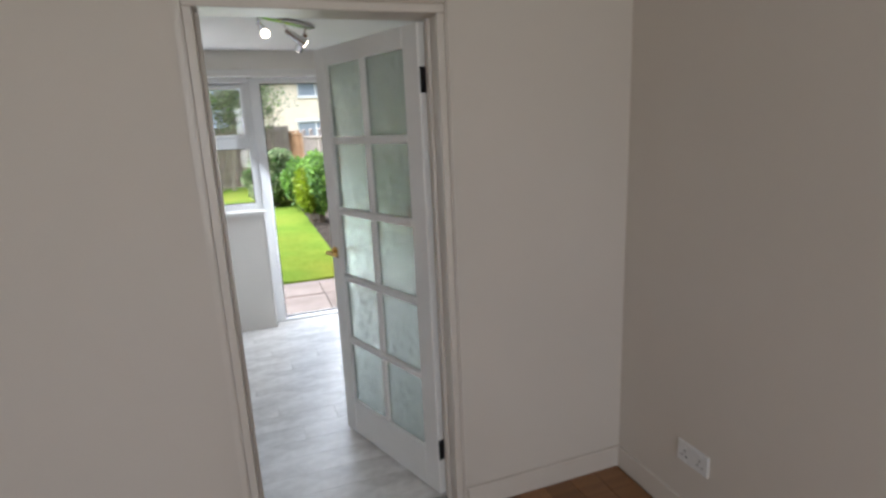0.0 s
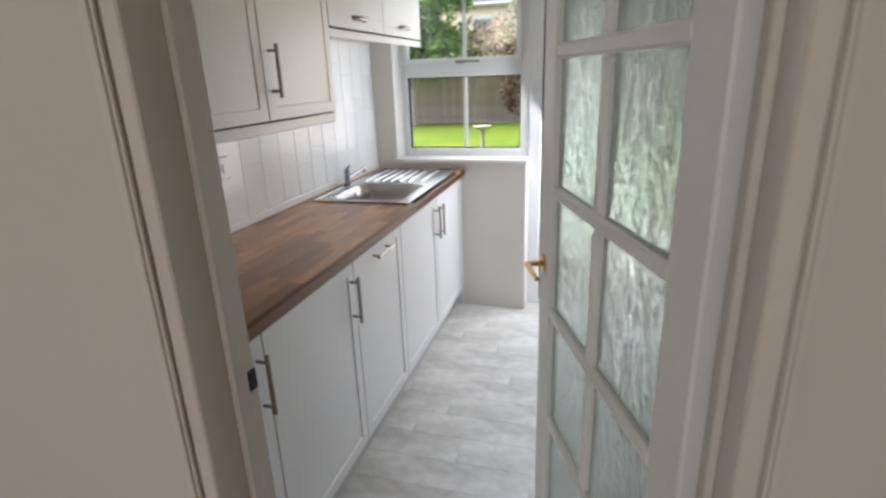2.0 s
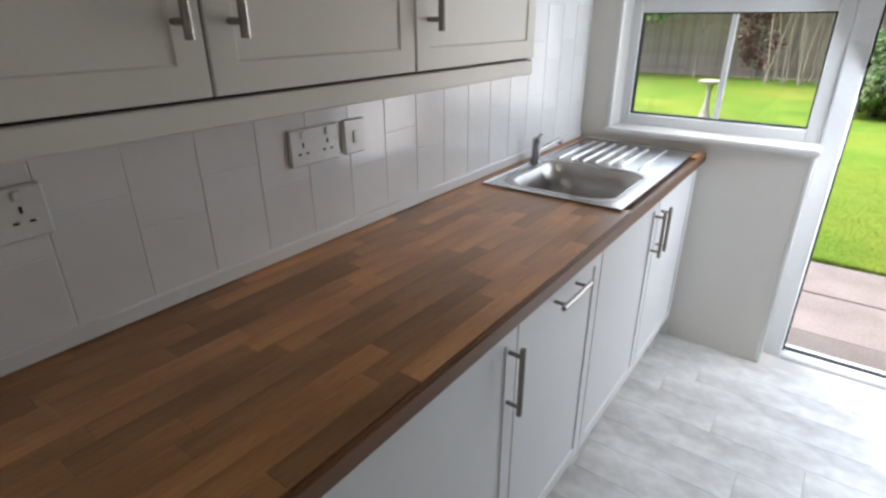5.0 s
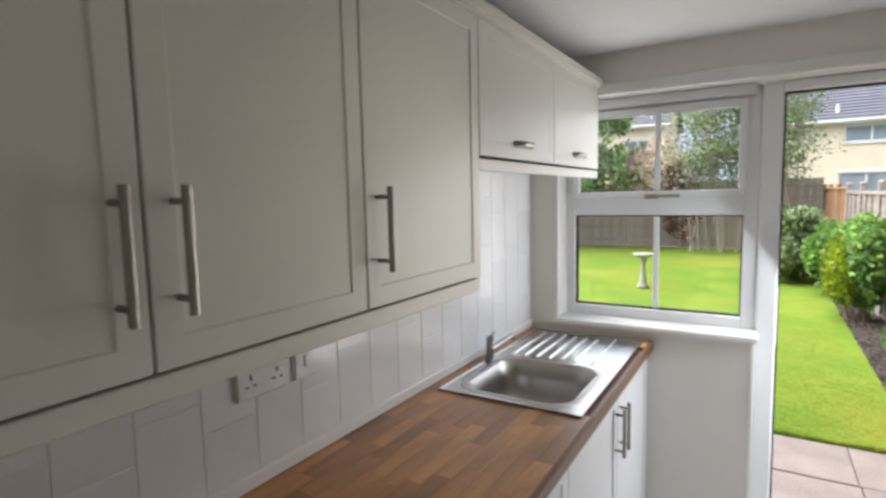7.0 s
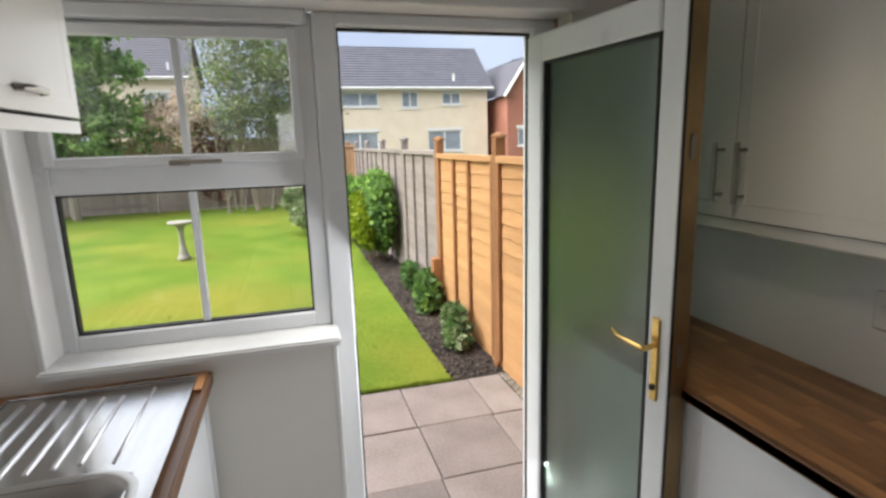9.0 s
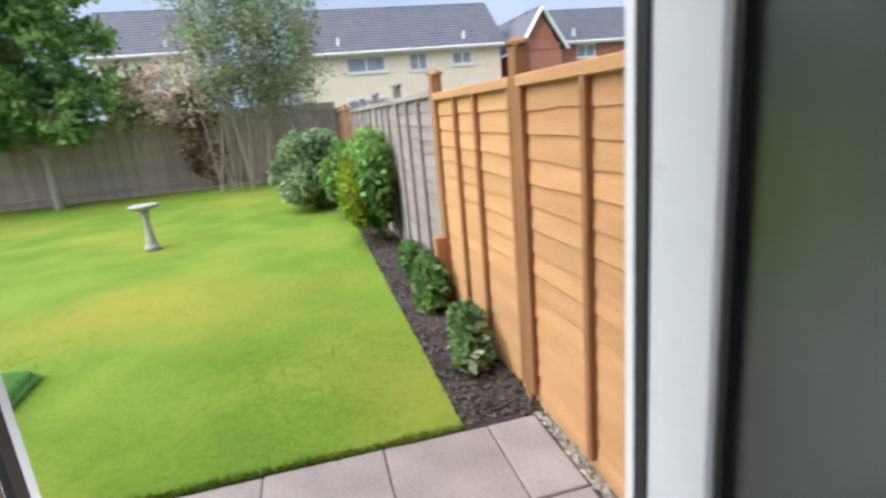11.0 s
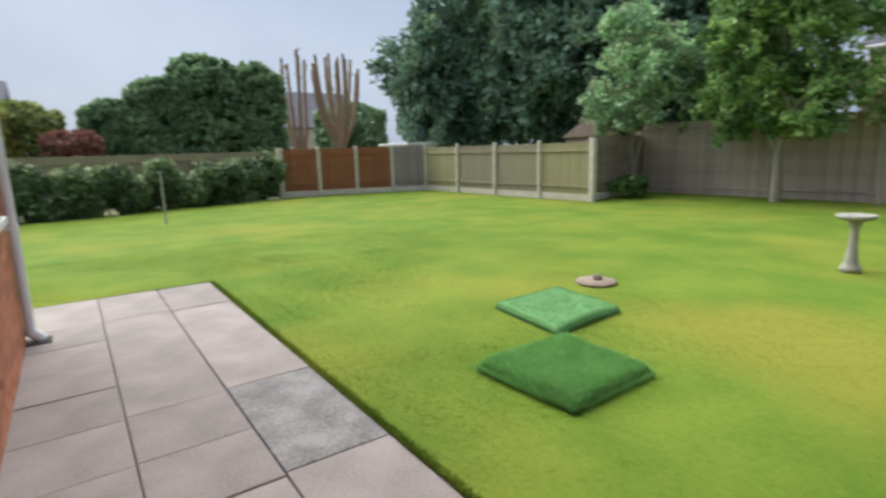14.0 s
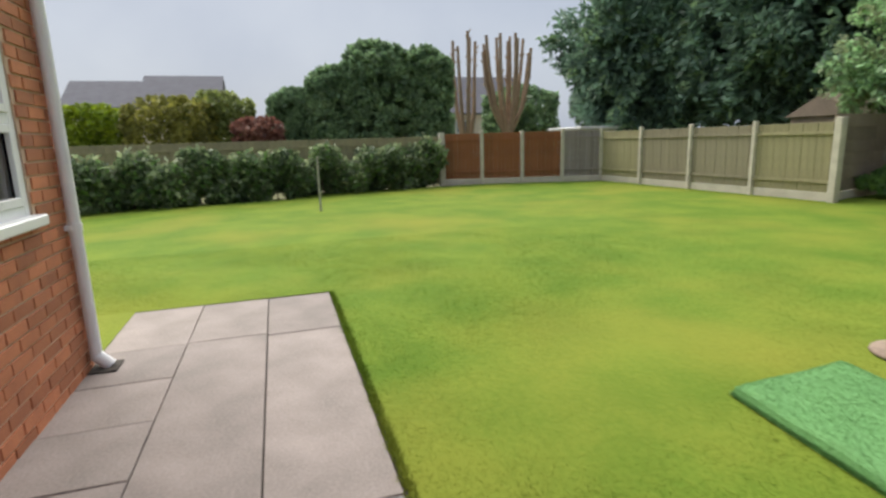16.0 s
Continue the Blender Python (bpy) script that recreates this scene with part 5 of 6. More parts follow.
def upright_panel(p, p0, p1, z0, z1, material, boards):
    """Upright boards on two rails between two plan points, as parts of the fence p."""
    a, b = Vector((*p0, 0)), Vector((*p1, 0))
    u = (b - a).normalized()
    m = Matrix.Translation(a) @ Matrix.Rotation(math.atan2(u.y, u.x), 4, "Z")
    length = (b - a).length
    w = length / boards
    me = mesh_of("board", block(0.002, -0.009, z0, w - 0.002, 0.009, z1, 0.004), material)
    for k in range(boards):
        piece("board", me, p, m @ pose(k * w, 0.004 * (k % 2), 0))
    for z in (z0 + 0.2, z1 - 0.2):
        rot_part("rail", block(0, 0.012, z - 0.03, length, 0.05, z + 0.03, 0.004), material, p, m)


def kick_board(fence, p, q):
    e = Vector((q[0] - p[0], q[1] - p[1], 0))
    m = Matrix.Translation((p[0], p[1], 0)) @ Matrix.Rotation(math.atan2(e.y, e.x), 4, "Z")
    rot_part("gravel_board", block(0, -0.03, G - 0.05, e.length, 0.03, G + 0.165, 0.006), M["concrete"], fence, m, "pale concrete gravel board")


def concrete_post(fence, x, y, z1, w=0.06):
    part("post", block(x - w, y - w, G - 0.1, x + w, y + w, z1, 0.012), M["concrete"], fence, "pale concrete post")


def line(p, q, n):
    return [(p[0] + (q[0] - p[0]) * k / n, p[1] + (q[1] - p[1]) * k / n) for k in range(n + 1)]


A, B, C, D = (-8.8, 16.1), (-15.96, 15.7), (-17.5, 10.9), (-17.2, 1.0)
mossy = thing("panel_fence", "mossy green-grey panel fence between pale concrete posts", "fence", (*A, G))
AB = line(A, B, 4)
for k, (p, q) in enumerate(zip(AB, AB[1:])):
    upright_panel(mossy, p, q, G + 0.17, 1.36, M["fence_green"] if k in (0, 3) else M["fence_olive"], 12)
    kick_board(mossy, p, q)
for k, p in enumerate(AB):
    concrete_post(mossy, p[0], p[1] - 0.04, 1.45, 0.075 if k == 0 else 0.05)
brown = thing("panel_fence", "red-brown panel fence between pale concrete posts", "fence", (*C, G))
BC = line(B, C, 4)
for k, (p, q) in enumerate(zip(BC, BC[1:])):
    upright_panel(brown, p, q, G + 0.17, 1.42, M["fence_brown"] if k else M["fence_old"], 10)
    kick_board(brown, p, q)
for k, p in enumerate(BC[1:]):
    concrete_post(brown, p[0] + 0.04, p[1], 1.47, 0.09 if k == 3 else 0.05)
pale = thing("panel_fence", "pale weathered panel fence behind the hedge", "fence", (*D, G))
CD = line(C, D, 6) + line(D, (-15.0, -8.0), 5)[1:]
for p, q in zip(CD, CD[1:]):
    upright_panel(pale, p, q, G + 0.02, 1.36, M["fence_green"], 9)
back = thing("panel_fence", "dull grey-brown panel fence across the back of the garden", "fence", (-9.6, 19.3, G))
BK = line((FX, 20.2), (-9.6, 19.3), 6)
for p, q in zip(BK, BK[1:]):
    upright_panel(back, p, q, G, 1.86, M["fence_back"], 12)
for p in (BK[2], BK[4]):
    concrete_post(back, p[0], p[1] - 0.05, 1.55, 0.05)
def level_panel(p, p0, p1, z0, z1, material, boards):
    """Broad level boards, each lapping the one below, between two plan points of the fence p."""
    a, b = Vector((*p0, 0)), Vector((*p1, 0))
    u = (b - a).normalized()
    m = Matrix.Translation(a) @ Matrix.Rotation(math.atan2(u.y, u.x), 4, "Z")
    h = (z1 - z0) / boards
    me = mesh_of("board", block(0.0, -0.012, 0.004, (b - a).length, 0.012, h + 0.012, 0.004), material)
    for k in range(boards):
        piece("board", me, p, m @ pose(0, 0.006 * (k % 2), z0 + k * h, 3))


RT = line((-9.6, 19.3), (-8.95, 16.1), 2)
ret = thing("panel_fence", "brown panel fence returning to the concrete post", "fence", (-9.6, 19.3, G))
for p, q in zip(RT, RT[1:]):
    level_panel(ret, p, q, G + 0.17, 1.5, M["fence_return"], 6)
    kick_board(ret, p, q)

# ---- garden things ----
bath = thing("bird_bath", "weathered cast stone bird bath on a turned pedestal", "bird bath", (-1.9, 11.94, G))
part("pedestal", spin([(0.10, 0.0), (0.10, 0.05), (0.082, 0.065), (0.066, 0.11), (0.048, 0.24), (0.040, 0.37), (0.042, 0.47), (0.062, 0.53), (0.07, 0.555)], (-1.9, 11.94, G), 16), M["stone"], bath, smooth=True)
part("bowl", spin([(0.07, 0.0), (0.13, 0.012), (0.178, 0.035), (0.185, 0.066), (0.168, 0.069), (0.13, 0.045), (0.04, 0.032)], (-1.9, 11.94, G + 0.555), 24), M["stone"], bath, smooth=True)


def turf_mat(name, corners, thick, label, seed, material, n=5200, pile_mat=None, shag=1.0):
    """A thick, slightly sagging mat of artificial turf with rounded shaggy edges, lying on the lawn."""
    t = thing(name, label, "turf mat", (*corners[0], G), group="turf mats on the lawn")
    c = np.array(corners)

    def plan(u, v):
        return c[0] * ((1 - u) * (1 - v))[:, None] + c[1] * (u * (1 - v))[:, None] + c[2] * (u * v)[:, None] + c[3] * ((1 - u) * v)[:, None]

    def height(u, v):
        e = np.minimum(np.minimum(u, 1 - u), np.minimum(v, 1 - v)) / 0.07
        e = np.clip(e, 0, 1)
        sag = 0.16 * np.sin(5 * u + seed) * np.sin(4.3 * v + 2 * seed) + 0.10 * np.sin(11 * u + 7 * v) - 0.25 * np.exp(-((u - 0.5) ** 2 + (v - 0.55) ** 2) / 0.08)
        return G + thick * (0.35 + 0.65 * np.sqrt(1 - (1 - e) ** 2)) * (1 + 0.6 * sag)

    k = 26
    g = np.array([0, 0.012, 0.03, 0.05] + list(np.linspace(0.08, 0.92, k - 8)) + [0.95, 0.97, 0.988, 1])
    uu, vv = [a.ravel() for a in np.meshgrid(g, g, indexing="ij")]
    top = np.column_stack([plan(uu, vv), height(uu, vv)])
    low = top.copy()
    low[:, 2] = G - 0.004
    faces = [(i * k + j, (i + 1) * k + j, (i + 1) * k + j + 1, i * k + j + 1) for i in range(k - 1) for j in range(k - 1)]
    rim = [i * k for i in range(k)] + [(k - 1) * k + j for j in range(1, k)] + [i * k + k - 1 for i in range(k - 2, -1, -1)] + list(range(k - 2, 0, -1))
    q = k * k
    faces += [(a, a + q, b + q, b) for a, b in zip(rim, rim[1:] + rim[:1])]
    me = bpy.data.meshes.new("mat_body")
    me.from_pydata(np.concatenate([top, low]).tolist(), [], faces)
    me.materials.append(material)
    body = new("mat_body", me)
    body.parent = t
    body.matrix_parent_inverse = t.matrix_basis.inverted()
    tagged(body)
    rng = np.random.default_rng(seed)
    u, v = rng.random(n), rng.random(n)
    m = n // 3
    s, f = rng.integers(0, 4, m), rng.random(m)
    u = np.concatenate([u, np.choose(s, (f, np.ones(m), f, np.zeros(m)))])
    v = np.concatenate([v, np.choose(s, (np.zeros(m), f, np.ones(m), f))])
    pos, z = plan(u, v), height(u, v) - 0.003
    z[n:] = G + (z[n:] - G) * rng.random(m)
    base = np.column_stack([pos, z])
    count = len(base)
    out = np.zeros((count, 3))
    out[n:, :2] = unit(pos[n:] - c.mean(axis=0)) * 0.014 * shag
    tip = base + out + np.column_stack([rng.normal(size=(count, 2)) * 0.009 * shag, (0.008 + 0.010 * rng.random(count)) * shag])
    a = rng.random(count) * 6.28
    side = np.column_stack([np.cos(a), np.sin(a), np.zeros(count)]) * 0.003
    me = bpy.data.meshes.new("pile")
    me.from_pydata(np.stack([base - side, base + side, tip], axis=1).reshape(-1, 3).tolist(), [], np.arange(3 * count).reshape(-1, 3).tolist())
    me.materials.append(pile_mat or M["turf_blade"])
    ob = new("pile", me)
    ob.parent = t
    ob.matrix_parent_inverse = t.matrix_basis.inverted()
    tagged(ob, "short green pile", kind="stuff")
    return t


turf_mat("turf_mat", [(-3.34, 8.12), (-2.51, 8.02), (-2.58, 8.87), (-3.38, 8.94)], 0.075, "pale green square mat of artificial turf on the lawn", 3, M["turf_pale"], 16000, M["turf_pale_blade"], 0.7)
turf_mat("turf_mat", [(-2.37, 7.14), (-1.61, 7.18), (-1.64, 7.91), (-2.36, 7.93)], 0.085, "dark green shaggy mat of artificial turf on the lawn", 4, M["turf"], 26000, None, 2.0)
cover = thing("round_cover", "round weathered stone cover with a small knob on the lawn", "cover", (-3.36, 9.52, G))
part("disc", spin([(0.20, 0.0), (0.215, 0.012), (0.205, 0.03), (0.12, 0.036), (0.05, 0.038)], (-3.36, 9.52, G), 22), M["cover_stone"], cover, smooth=True)
part("knob", spin([(0.045, 0.0), (0.05, 0.02), (0.04, 0.05), (0.015, 0.06)], (-3.36, 9.54, G + 0.036), 12), M["cover_stone"], cover, smooth=True)
post_thin = solid("clothes_post", rod((-12.66, 6.73, G - 0.02), (-12.66, 6.73, 0.98), 0.024, 0.02, 10), M["stone"], "thin grey clothes post on the lawn edge", "clothes post")


# ---- shrubs and trees ----
def shrub(name, at, clumps, count, size, material, label, stems=5, seed=1, more=None, flat=1.0):
    """A shrub: stems from the ground and leaves in clumps (dx, dy, dz, rx, ry, rz)."""
    s = thing(name, label, "shrub", at)
    rng = random.Random(seed)
    bm = bmesh.new()
    for k in range(stems):
        c = clumps[k % len(clumps)]
        base = Vector((at[0] + rng.uniform(-0.06, 0.06), at[1] + rng.uniform(-0.06, 0.06), at[2] - 0.03))
        rod(base, (at[0] + c[0] + rng.uniform(-0.1, 0.1), at[1] + c[1] + rng.uniform(-0.1, 0.1), at[2] + c[2]), 0.014, 0.005, 6, bm)
    part("stem_cluster", bm, M["bark"], s)
    cs = [(at[0] + c[0], at[1] + c[1], at[2] + c[2]) for c in clumps]
    leaves("leaves", cs, [c[3:6] for c in clumps], count, size, material, s, seed, flat)
    if more:
        leaves("leaves", cs, [tuple(v * 1.04 for v in c[3:6]) for c in clumps], int(count * more[1]), size, more[0], s, seed + 50, flat)
    return s


def blob_clumps(rx, ry, rz, n, seed, lift=0.0, sub=0.45):
    """Clumps spread over an uneven rounded outline."""
    rng = random.Random(seed)
    out = [(0, 0, rz * 0.85 + lift, rx * 0.75, ry * 0.75, rz * 0.75)]
    for k in range(n):
        a, e = rng.uniform(0, 6.283), rng.uniform(-0.5, 1.25)
        q = rng.uniform(0.55, 0.85)
        r = rng.uniform(0.6, 1.15) * sub
        out.append((rx * q * math.cos(a) * math.cos(e), ry * q * math.sin(a) * math.cos(e), lift + rz * (0.85 + q * 0.9 * math.sin(e)), rx * r, ry * r, rz * r))
    return [(c[0], c[1], max(c[2], c[5] * 0.7), *c[3:]) for c in out]


shrub("shrub", (0.42, 13.9, G), blob_clumps(0.78, 0.8, 0.72, 22, 3, sub=0.38), 6000, 0.06, M["laurel"], "large rounded variegated evergreen shrub at the end of the bed", 8, 3, (M["variegated"], 2.2))
shrub("shrub", (0.95, 12.3, G), blob_clumps(0.45, 0.7, 0.70, 12, 4), 5500, 0.055, M["bright"], "fresh green bush beside the rounded shrub", 6, 4, (M["laurel"], 0.3))
shrub("shrub", (1.06, 10.5, G), [(0, 0, 0.95, 0.22, 0.33, 0.40), (-0.03, -0.3, 0.8, 0.2, 0.28, 0.42), (0.05, 0.35, 0.85, 0.22, 0.33, 0.4), (0, -0.15, 0.5, 0.15, 0.25, 0.3)], 3600, 0.055, M["laurel"], "upright evergreen bush on bare stems", 9, 5, (M["bright"], 0.9))
shrub("shrub", (0.93, 10.5, G), [(-0.12, 0, 0.62, 0.18, 0.3, 0.36), (-0.12, 0.35, 0.7, 0.18, 0.3, 0.35), (-0.1, -0.25, 0.55, 0.15, 0.22, 0.28)], 2600, 0.055, M["lime"], "yellow-green leafy bush in the bed", 6, 6)
shrub("shrub", (1.13, 8.85, G), [(0, 0, 0.17, 0.12, 0.14, 0.15), (0.02, 0.14, 0.2, 0.1, 0.12, 0.13)], 700, 0.045, M["laurel"], "small dull green shrub by the fence", 4, 7)
shrub("shrub", (1.12, 8.0, G), [(0, 0, 0.2, 0.14, 0.18, 0.18), (0.03, 0.15, 0.27, 0.12, 0.13, 0.13), (-0.04, -0.12, 0.15, 0.12, 0.13, 0.12)], 1300, 0.05, M["laurel"], "small dark glossy shrub by the fence", 5, 8, (M["bright"], 0.4))
shrub("shrub", (1.10, 6.95, G), [(0, 0, 0.14, 0.11, 0.14, 0.11), (0.02, 0.13, 0.22, 0.10, 0.11, 0.11), (-0.02, -0.1, 0.09, 0.10, 0.11, 0.07)], 620, 0.05, M["laurel"], "small pale-leaved plant at the near end of the bed", 6, 9, (M["variegated"], 0.8))

# hedge along the far side
hedge = thing("hedge", "long uneven evergreen hedge in front of the far fence", "hedge", (-15.6, 5.5, G))
hc, hr = [], []
rng = random.Random(21)
for k in range(46):
    t = k / 45
    x, y = -14.2 + t * (-2.55), 0.6 + t * 10.0
    for _ in range(3):
        hc.append((x - 0.65 + rng.uniform(-0.35, 0.3), y + rng.uniform(-0.1, 0.1), G + rng.uniform(0.15, 1.02) * (0.92 + 0.16 * math.sin(k * 0.9) + 0.1 * math.sin(k * 2.3))))
        hr.append((rng.uniform(0.3, 0.5), rng.uniform(0.25, 0.42), rng.uniform(0.25, 0.42)))
leaves("hedge_leaves", hc, hr, 44000, 0.085, M["hedge"], hedge, 22)
leaves("hedge_leaves", hc, hr, 14000, 0.09, M["laurel"], hedge, 23)
leaves("hedge_leaves", [(c[0], c[1], c[2] + 0.12) for c in hc], hr, 5000, 0.10, M["variegated"], hedge, 24)
bm = bmesh.new()
for k in range(50):
    t = k / 49
    x, y = -14.85 + t * (-2.55), 0.6 + t * 10.0
    rod((x, y, G - 0.05), (x + rng.uniform(-0.2, 0.2), y + rng.uniform(-0.2, 0.2), G + 0.9), 0.02, 0.008, 5, bm)
part("stem_cluster", bm, M["bark"], hedge)


screen = thing("tall_hedge", "tall dark evergreen screen behind the back fence", "hedge", (-9.0, 21.6, G))
sc, sr = [], []
for k in range(60):
    sc.append((-8.9 + 2.2 * k / 59, 21.6 + rng.uniform(-0.4, 0.4), G + rng.uniform(0.8, 2.6)))
    sr.append((0.6, 0.5, 0.6))
leaves("hedge_leaves", sc, sr, 14000, 0.11, M["laurel"], screen, 27)
leaves("hedge_leaves", sc, sr, 4000, 0.11, M["hedge"], screen, 28)


# dark conifers behind the mossy fence
CONIFERS = (((-20.3, 20.6), 3.5, 3.4, 4.0, "broad dark evergreen conifer behind the fence"), ((-15.3, 22.5), 3.6, 4.8, 5.2, "tall dark evergreen conifer behind the fence"),
            ((-10.9, 23.4), 3.4, 5.4, 5.8, "tall dark evergreen conifer behind the garden corner"))
for k, ((x, y), r, rz, zc, text) in enumerate(CONIFERS):
    fir = thing("conifer", text, "tree", (x, y, G))
    bm, tips = limbs((x, y, G - 0.1), 3, 0.6, 2.0, 0.28, 31 + k, 2)
    part("trunk", bm, M["bark"], fir)
    leaves("inner_crown", [(x, y, zc + d * rz) for d in (-0.5, -0.1, 0.3)], [(r * 0.66, r * 0.55, rz * 0.4)] * 3, 9000, 0.2, M["conifer"], fir, 31 + k)
    spray_crown("crown", (x, y, zc), (r, r * 0.85, rz), 1700, 26, 0.13, M["conifer"], fir, 131 + k, 1.1, 0.16, 0.3, 0.55, -0.3, 0.6, 2.6)
    spray_crown("crown", (x, y, zc), (r, r * 0.85, rz), 420, 24, 0.13, M["cypress"], fir, 131 + k, 1.0, 0.15, 0.3, 0.55, -0.2, 0.75, 2.6)


def leafy_tree(name, at, trunk_h, r, boughs, sprays, per, size, material, label, seed, more=None, length=0.5, gap=-0.12, spread=0.6):
    """A tree: tapered forking trunk, and leafy sprays about each bough (dx, dy, dz, rx, ry, rz)."""
    t = thing(name, label, "tree", at)
    bm, tips = limbs((at[0], at[1], at[2] - 0.1), 3, spread, trunk_h, r, seed, 2)
    for b in boughs:
        rod((at[0], at[1], at[2] + trunk_h * 0.9), (at[0] + b[0], at[1] + b[1], at[2] + b[2]), r * 0.45, r * 0.15, 6, bm)
    part("trunk", bm, M["bark_grey"], t)
    share = sum(b[3] * b[5] for b in boughs)
    for k, b in enumerate(boughs):
        c = (at[0] + b[0], at[1] + b[1], at[2] + b[2])
        n = int(sprays * b[3] * b[5] / share)
        spray_crown("crown", c, b[3:6], n, per, size, material, t, seed + k, length, 0.1, 0.15, 0.45, gap, 0.35)
        if more:
            spray_crown("crown", c, b[3:6], int(n * more[1]), per, size, more[0], t, seed + k, length, 0.1, 0.1, 0.45, gap, 0.7)
    return t


# broadleaf trees at the back of the lawn
leafy_tree("tree", (-9.2, 18.3, G), 0.5, 0.08, [(-0.4, 0, 2.5, 1.2, 1.1, 0.9), (0.5, 0.1, 3.4, 1.1, 1.0, 1.0), (-0.2, 0, 4.3, 1.0, 0.9, 0.9)], 560, 26, 0.085, M["tree_pale"], "bushy broadleaf tree with pale fresh leaves by the corner", 34, (M["variegated"], 0.3), 0.45, -0.04, 0.5)
leafy_tree("tree", (-5.6, 18.7, G), 1.3, 0.12, [(-1.0, 0, 2.6, 1.5, 1.2, 1.0), (0.7, -0.1, 2.4, 1.4, 1.1, 0.9), (0.1, 0, 3.7, 1.9, 1.4, 1.2), (-0.2, 0.1, 5.2, 1.6, 1.3, 1.2)], 1000, 28, 0.09, M["tree_green"], "broad tree with dark inner leaves and yellow-green tips", 35, (M["laurel"], 0.45), 0.5, -0.06)
leafy_tree("tree", (-3.7, 19.0, G), 1.2, 0.04, [(0.2, 0, 2.2, 0.9, 0.7, 0.5), (0.7, 0, 2.7, 0.8, 0.6, 0.6)], 210, 18, 0.07, M["blossom"], "small thin tree with pale blossom at the back fence", 36, (M["pale_bush"], 0.25), 0.4, 0.0, 0.4)
leafy_tree("tree", (-2.3, 19.3, G), 0.6, 0.03, [(0, 0, 1.0, 0.45, 0.4, 0.7), (-0.1, 0, 2.0, 0.6, 0.5, 0.6)], 140, 16, 0.07, M["red_leaf"], "small tree with red-brown leaves at the back fence", 37, (M["blossom"], 0.3), 0.35, -0.05, 0.3)
twig = thing("birch_clump", "clump of thin bare-stemmed trees in light spring leaf", "tree", (-0.8, 18.6, G))
bm = bmesh.new()
rng = random.Random(44)
tips = []
for k in range(34):
    x, y = -0.7 + rng.uniform(-1.2, 1.5), 18.7 + rng.uniform(-0.5, 0.7)
    p = Vector((x, y, G - 0.05))
    d = Vector((rng.uniform(-0.2, 0.2), rng.uniform(-0.12, 0.12), 1)).normalized()
    rr = rng.uniform(0.013, 0.03)
    for s in range(4):
        q = p + d * rng.uniform(0.9, 1.3)
        rod(p, q, rr, rr * 0.75, 5, bm)
        for b in range(3 if s else 0):
            e = (d + Vector((rng.uniform(-1, 1), rng.uniform(-1, 1), rng.uniform(0, 0.6))) * 0.7).normalized()
            w = q + e * rng.uniform(0.4, 0.9)
            rod(q, w, rr * 0.4, rr * 0.15, 4, bm)
            tips.append(tuple(w))
        p, rr = q, rr * 0.75
        d = (d + Vector((rng.uniform(-0.15, 0.15), rng.uniform(-0.15, 0.15), 0.1))).normalized()
        tips.append(tuple(q))
part("stem_cluster", bm, M["bark_grey"], twig)
tips = [p for p in tips if p[2] > 1.2]
leaves("crown", tips, [(0.42, 0.42, 0.4)] * len(tips), 19000, 0.05, M["twig"], twig, 45, hollow=0.2)
leaves("crown", tips[::2], [(0.4, 0.4, 0.34)] * len(tips[::2]), 2500, 0.06, M["bright"], twig, 46, hollow=0.2)
shrub("shrub", (-8.6, 17.4, G), blob_clumps(0.5, 0.5, 0.35, 6, 51), 1500, 0.09, M["laurel"], "low dark shrub at the foot of the corner tree", 4, 51)

# ---- beyond the garden ----
def pollard(at, n, h, seed, label, wide, fork=0.3):
    """A lopped tree: a short trunk and steep bare limbs with stubby cut ends."""
    t = thing("pollarded_tree", label, "tree", at)
    rng = random.Random(seed)
    bm = rod(at, (at[0], at[1], at[2] + h * fork), 0.36, 0.30, 10)
    for k in range(n):
        a = 6.283 * k / n + rng.uniform(-0.3, 0.3)
        p = Vector((at[0] + 0.15 * math.cos(a), at[1] + 0.2 * math.sin(a), at[2] + h * (fork - 0.05)))
        out = Vector((math.cos(a) * 0.5, math.sin(a) * wide * rng.uniform(0.5, 1.0), 0))
        top = h * rng.uniform(0.86, 1.0) - h * fork
        r = 0.13
        for share, lean in ((0.3, 0.55), (0.35, 0.30), (0.35, 0.15)):
            q = p + out * lean + Vector((rng.uniform(-0.05, 0.05), rng.uniform(-0.06, 0.06), top * share))
            rod(p, q, r, r * 0.84, 7, bm)
            if lean < 0.5:
                for i in range(3):
                    u = p + (q - p) * rng.uniform(0.1, 0.95)
                    rod(u, u + Vector((rng.uniform(-0.16, 0.16), rng.uniform(-0.2, 0.2), rng.uniform(0.1, 0.35))), 0.045, 0.03, 5, bm)
            p, r = q, r * 0.84
    part("trunk", bm, M["bark_pale"], t)
    return t


pollard((-29, 15.9, G), 5, 7.4, 61, "pollarded tree with a few upright cut limbs", 0.55, 0.22)
pollard((-28, 17.9, G), 12, 7.0, 62, "pollarded tree with a fan of pale cut limbs", 1.25)


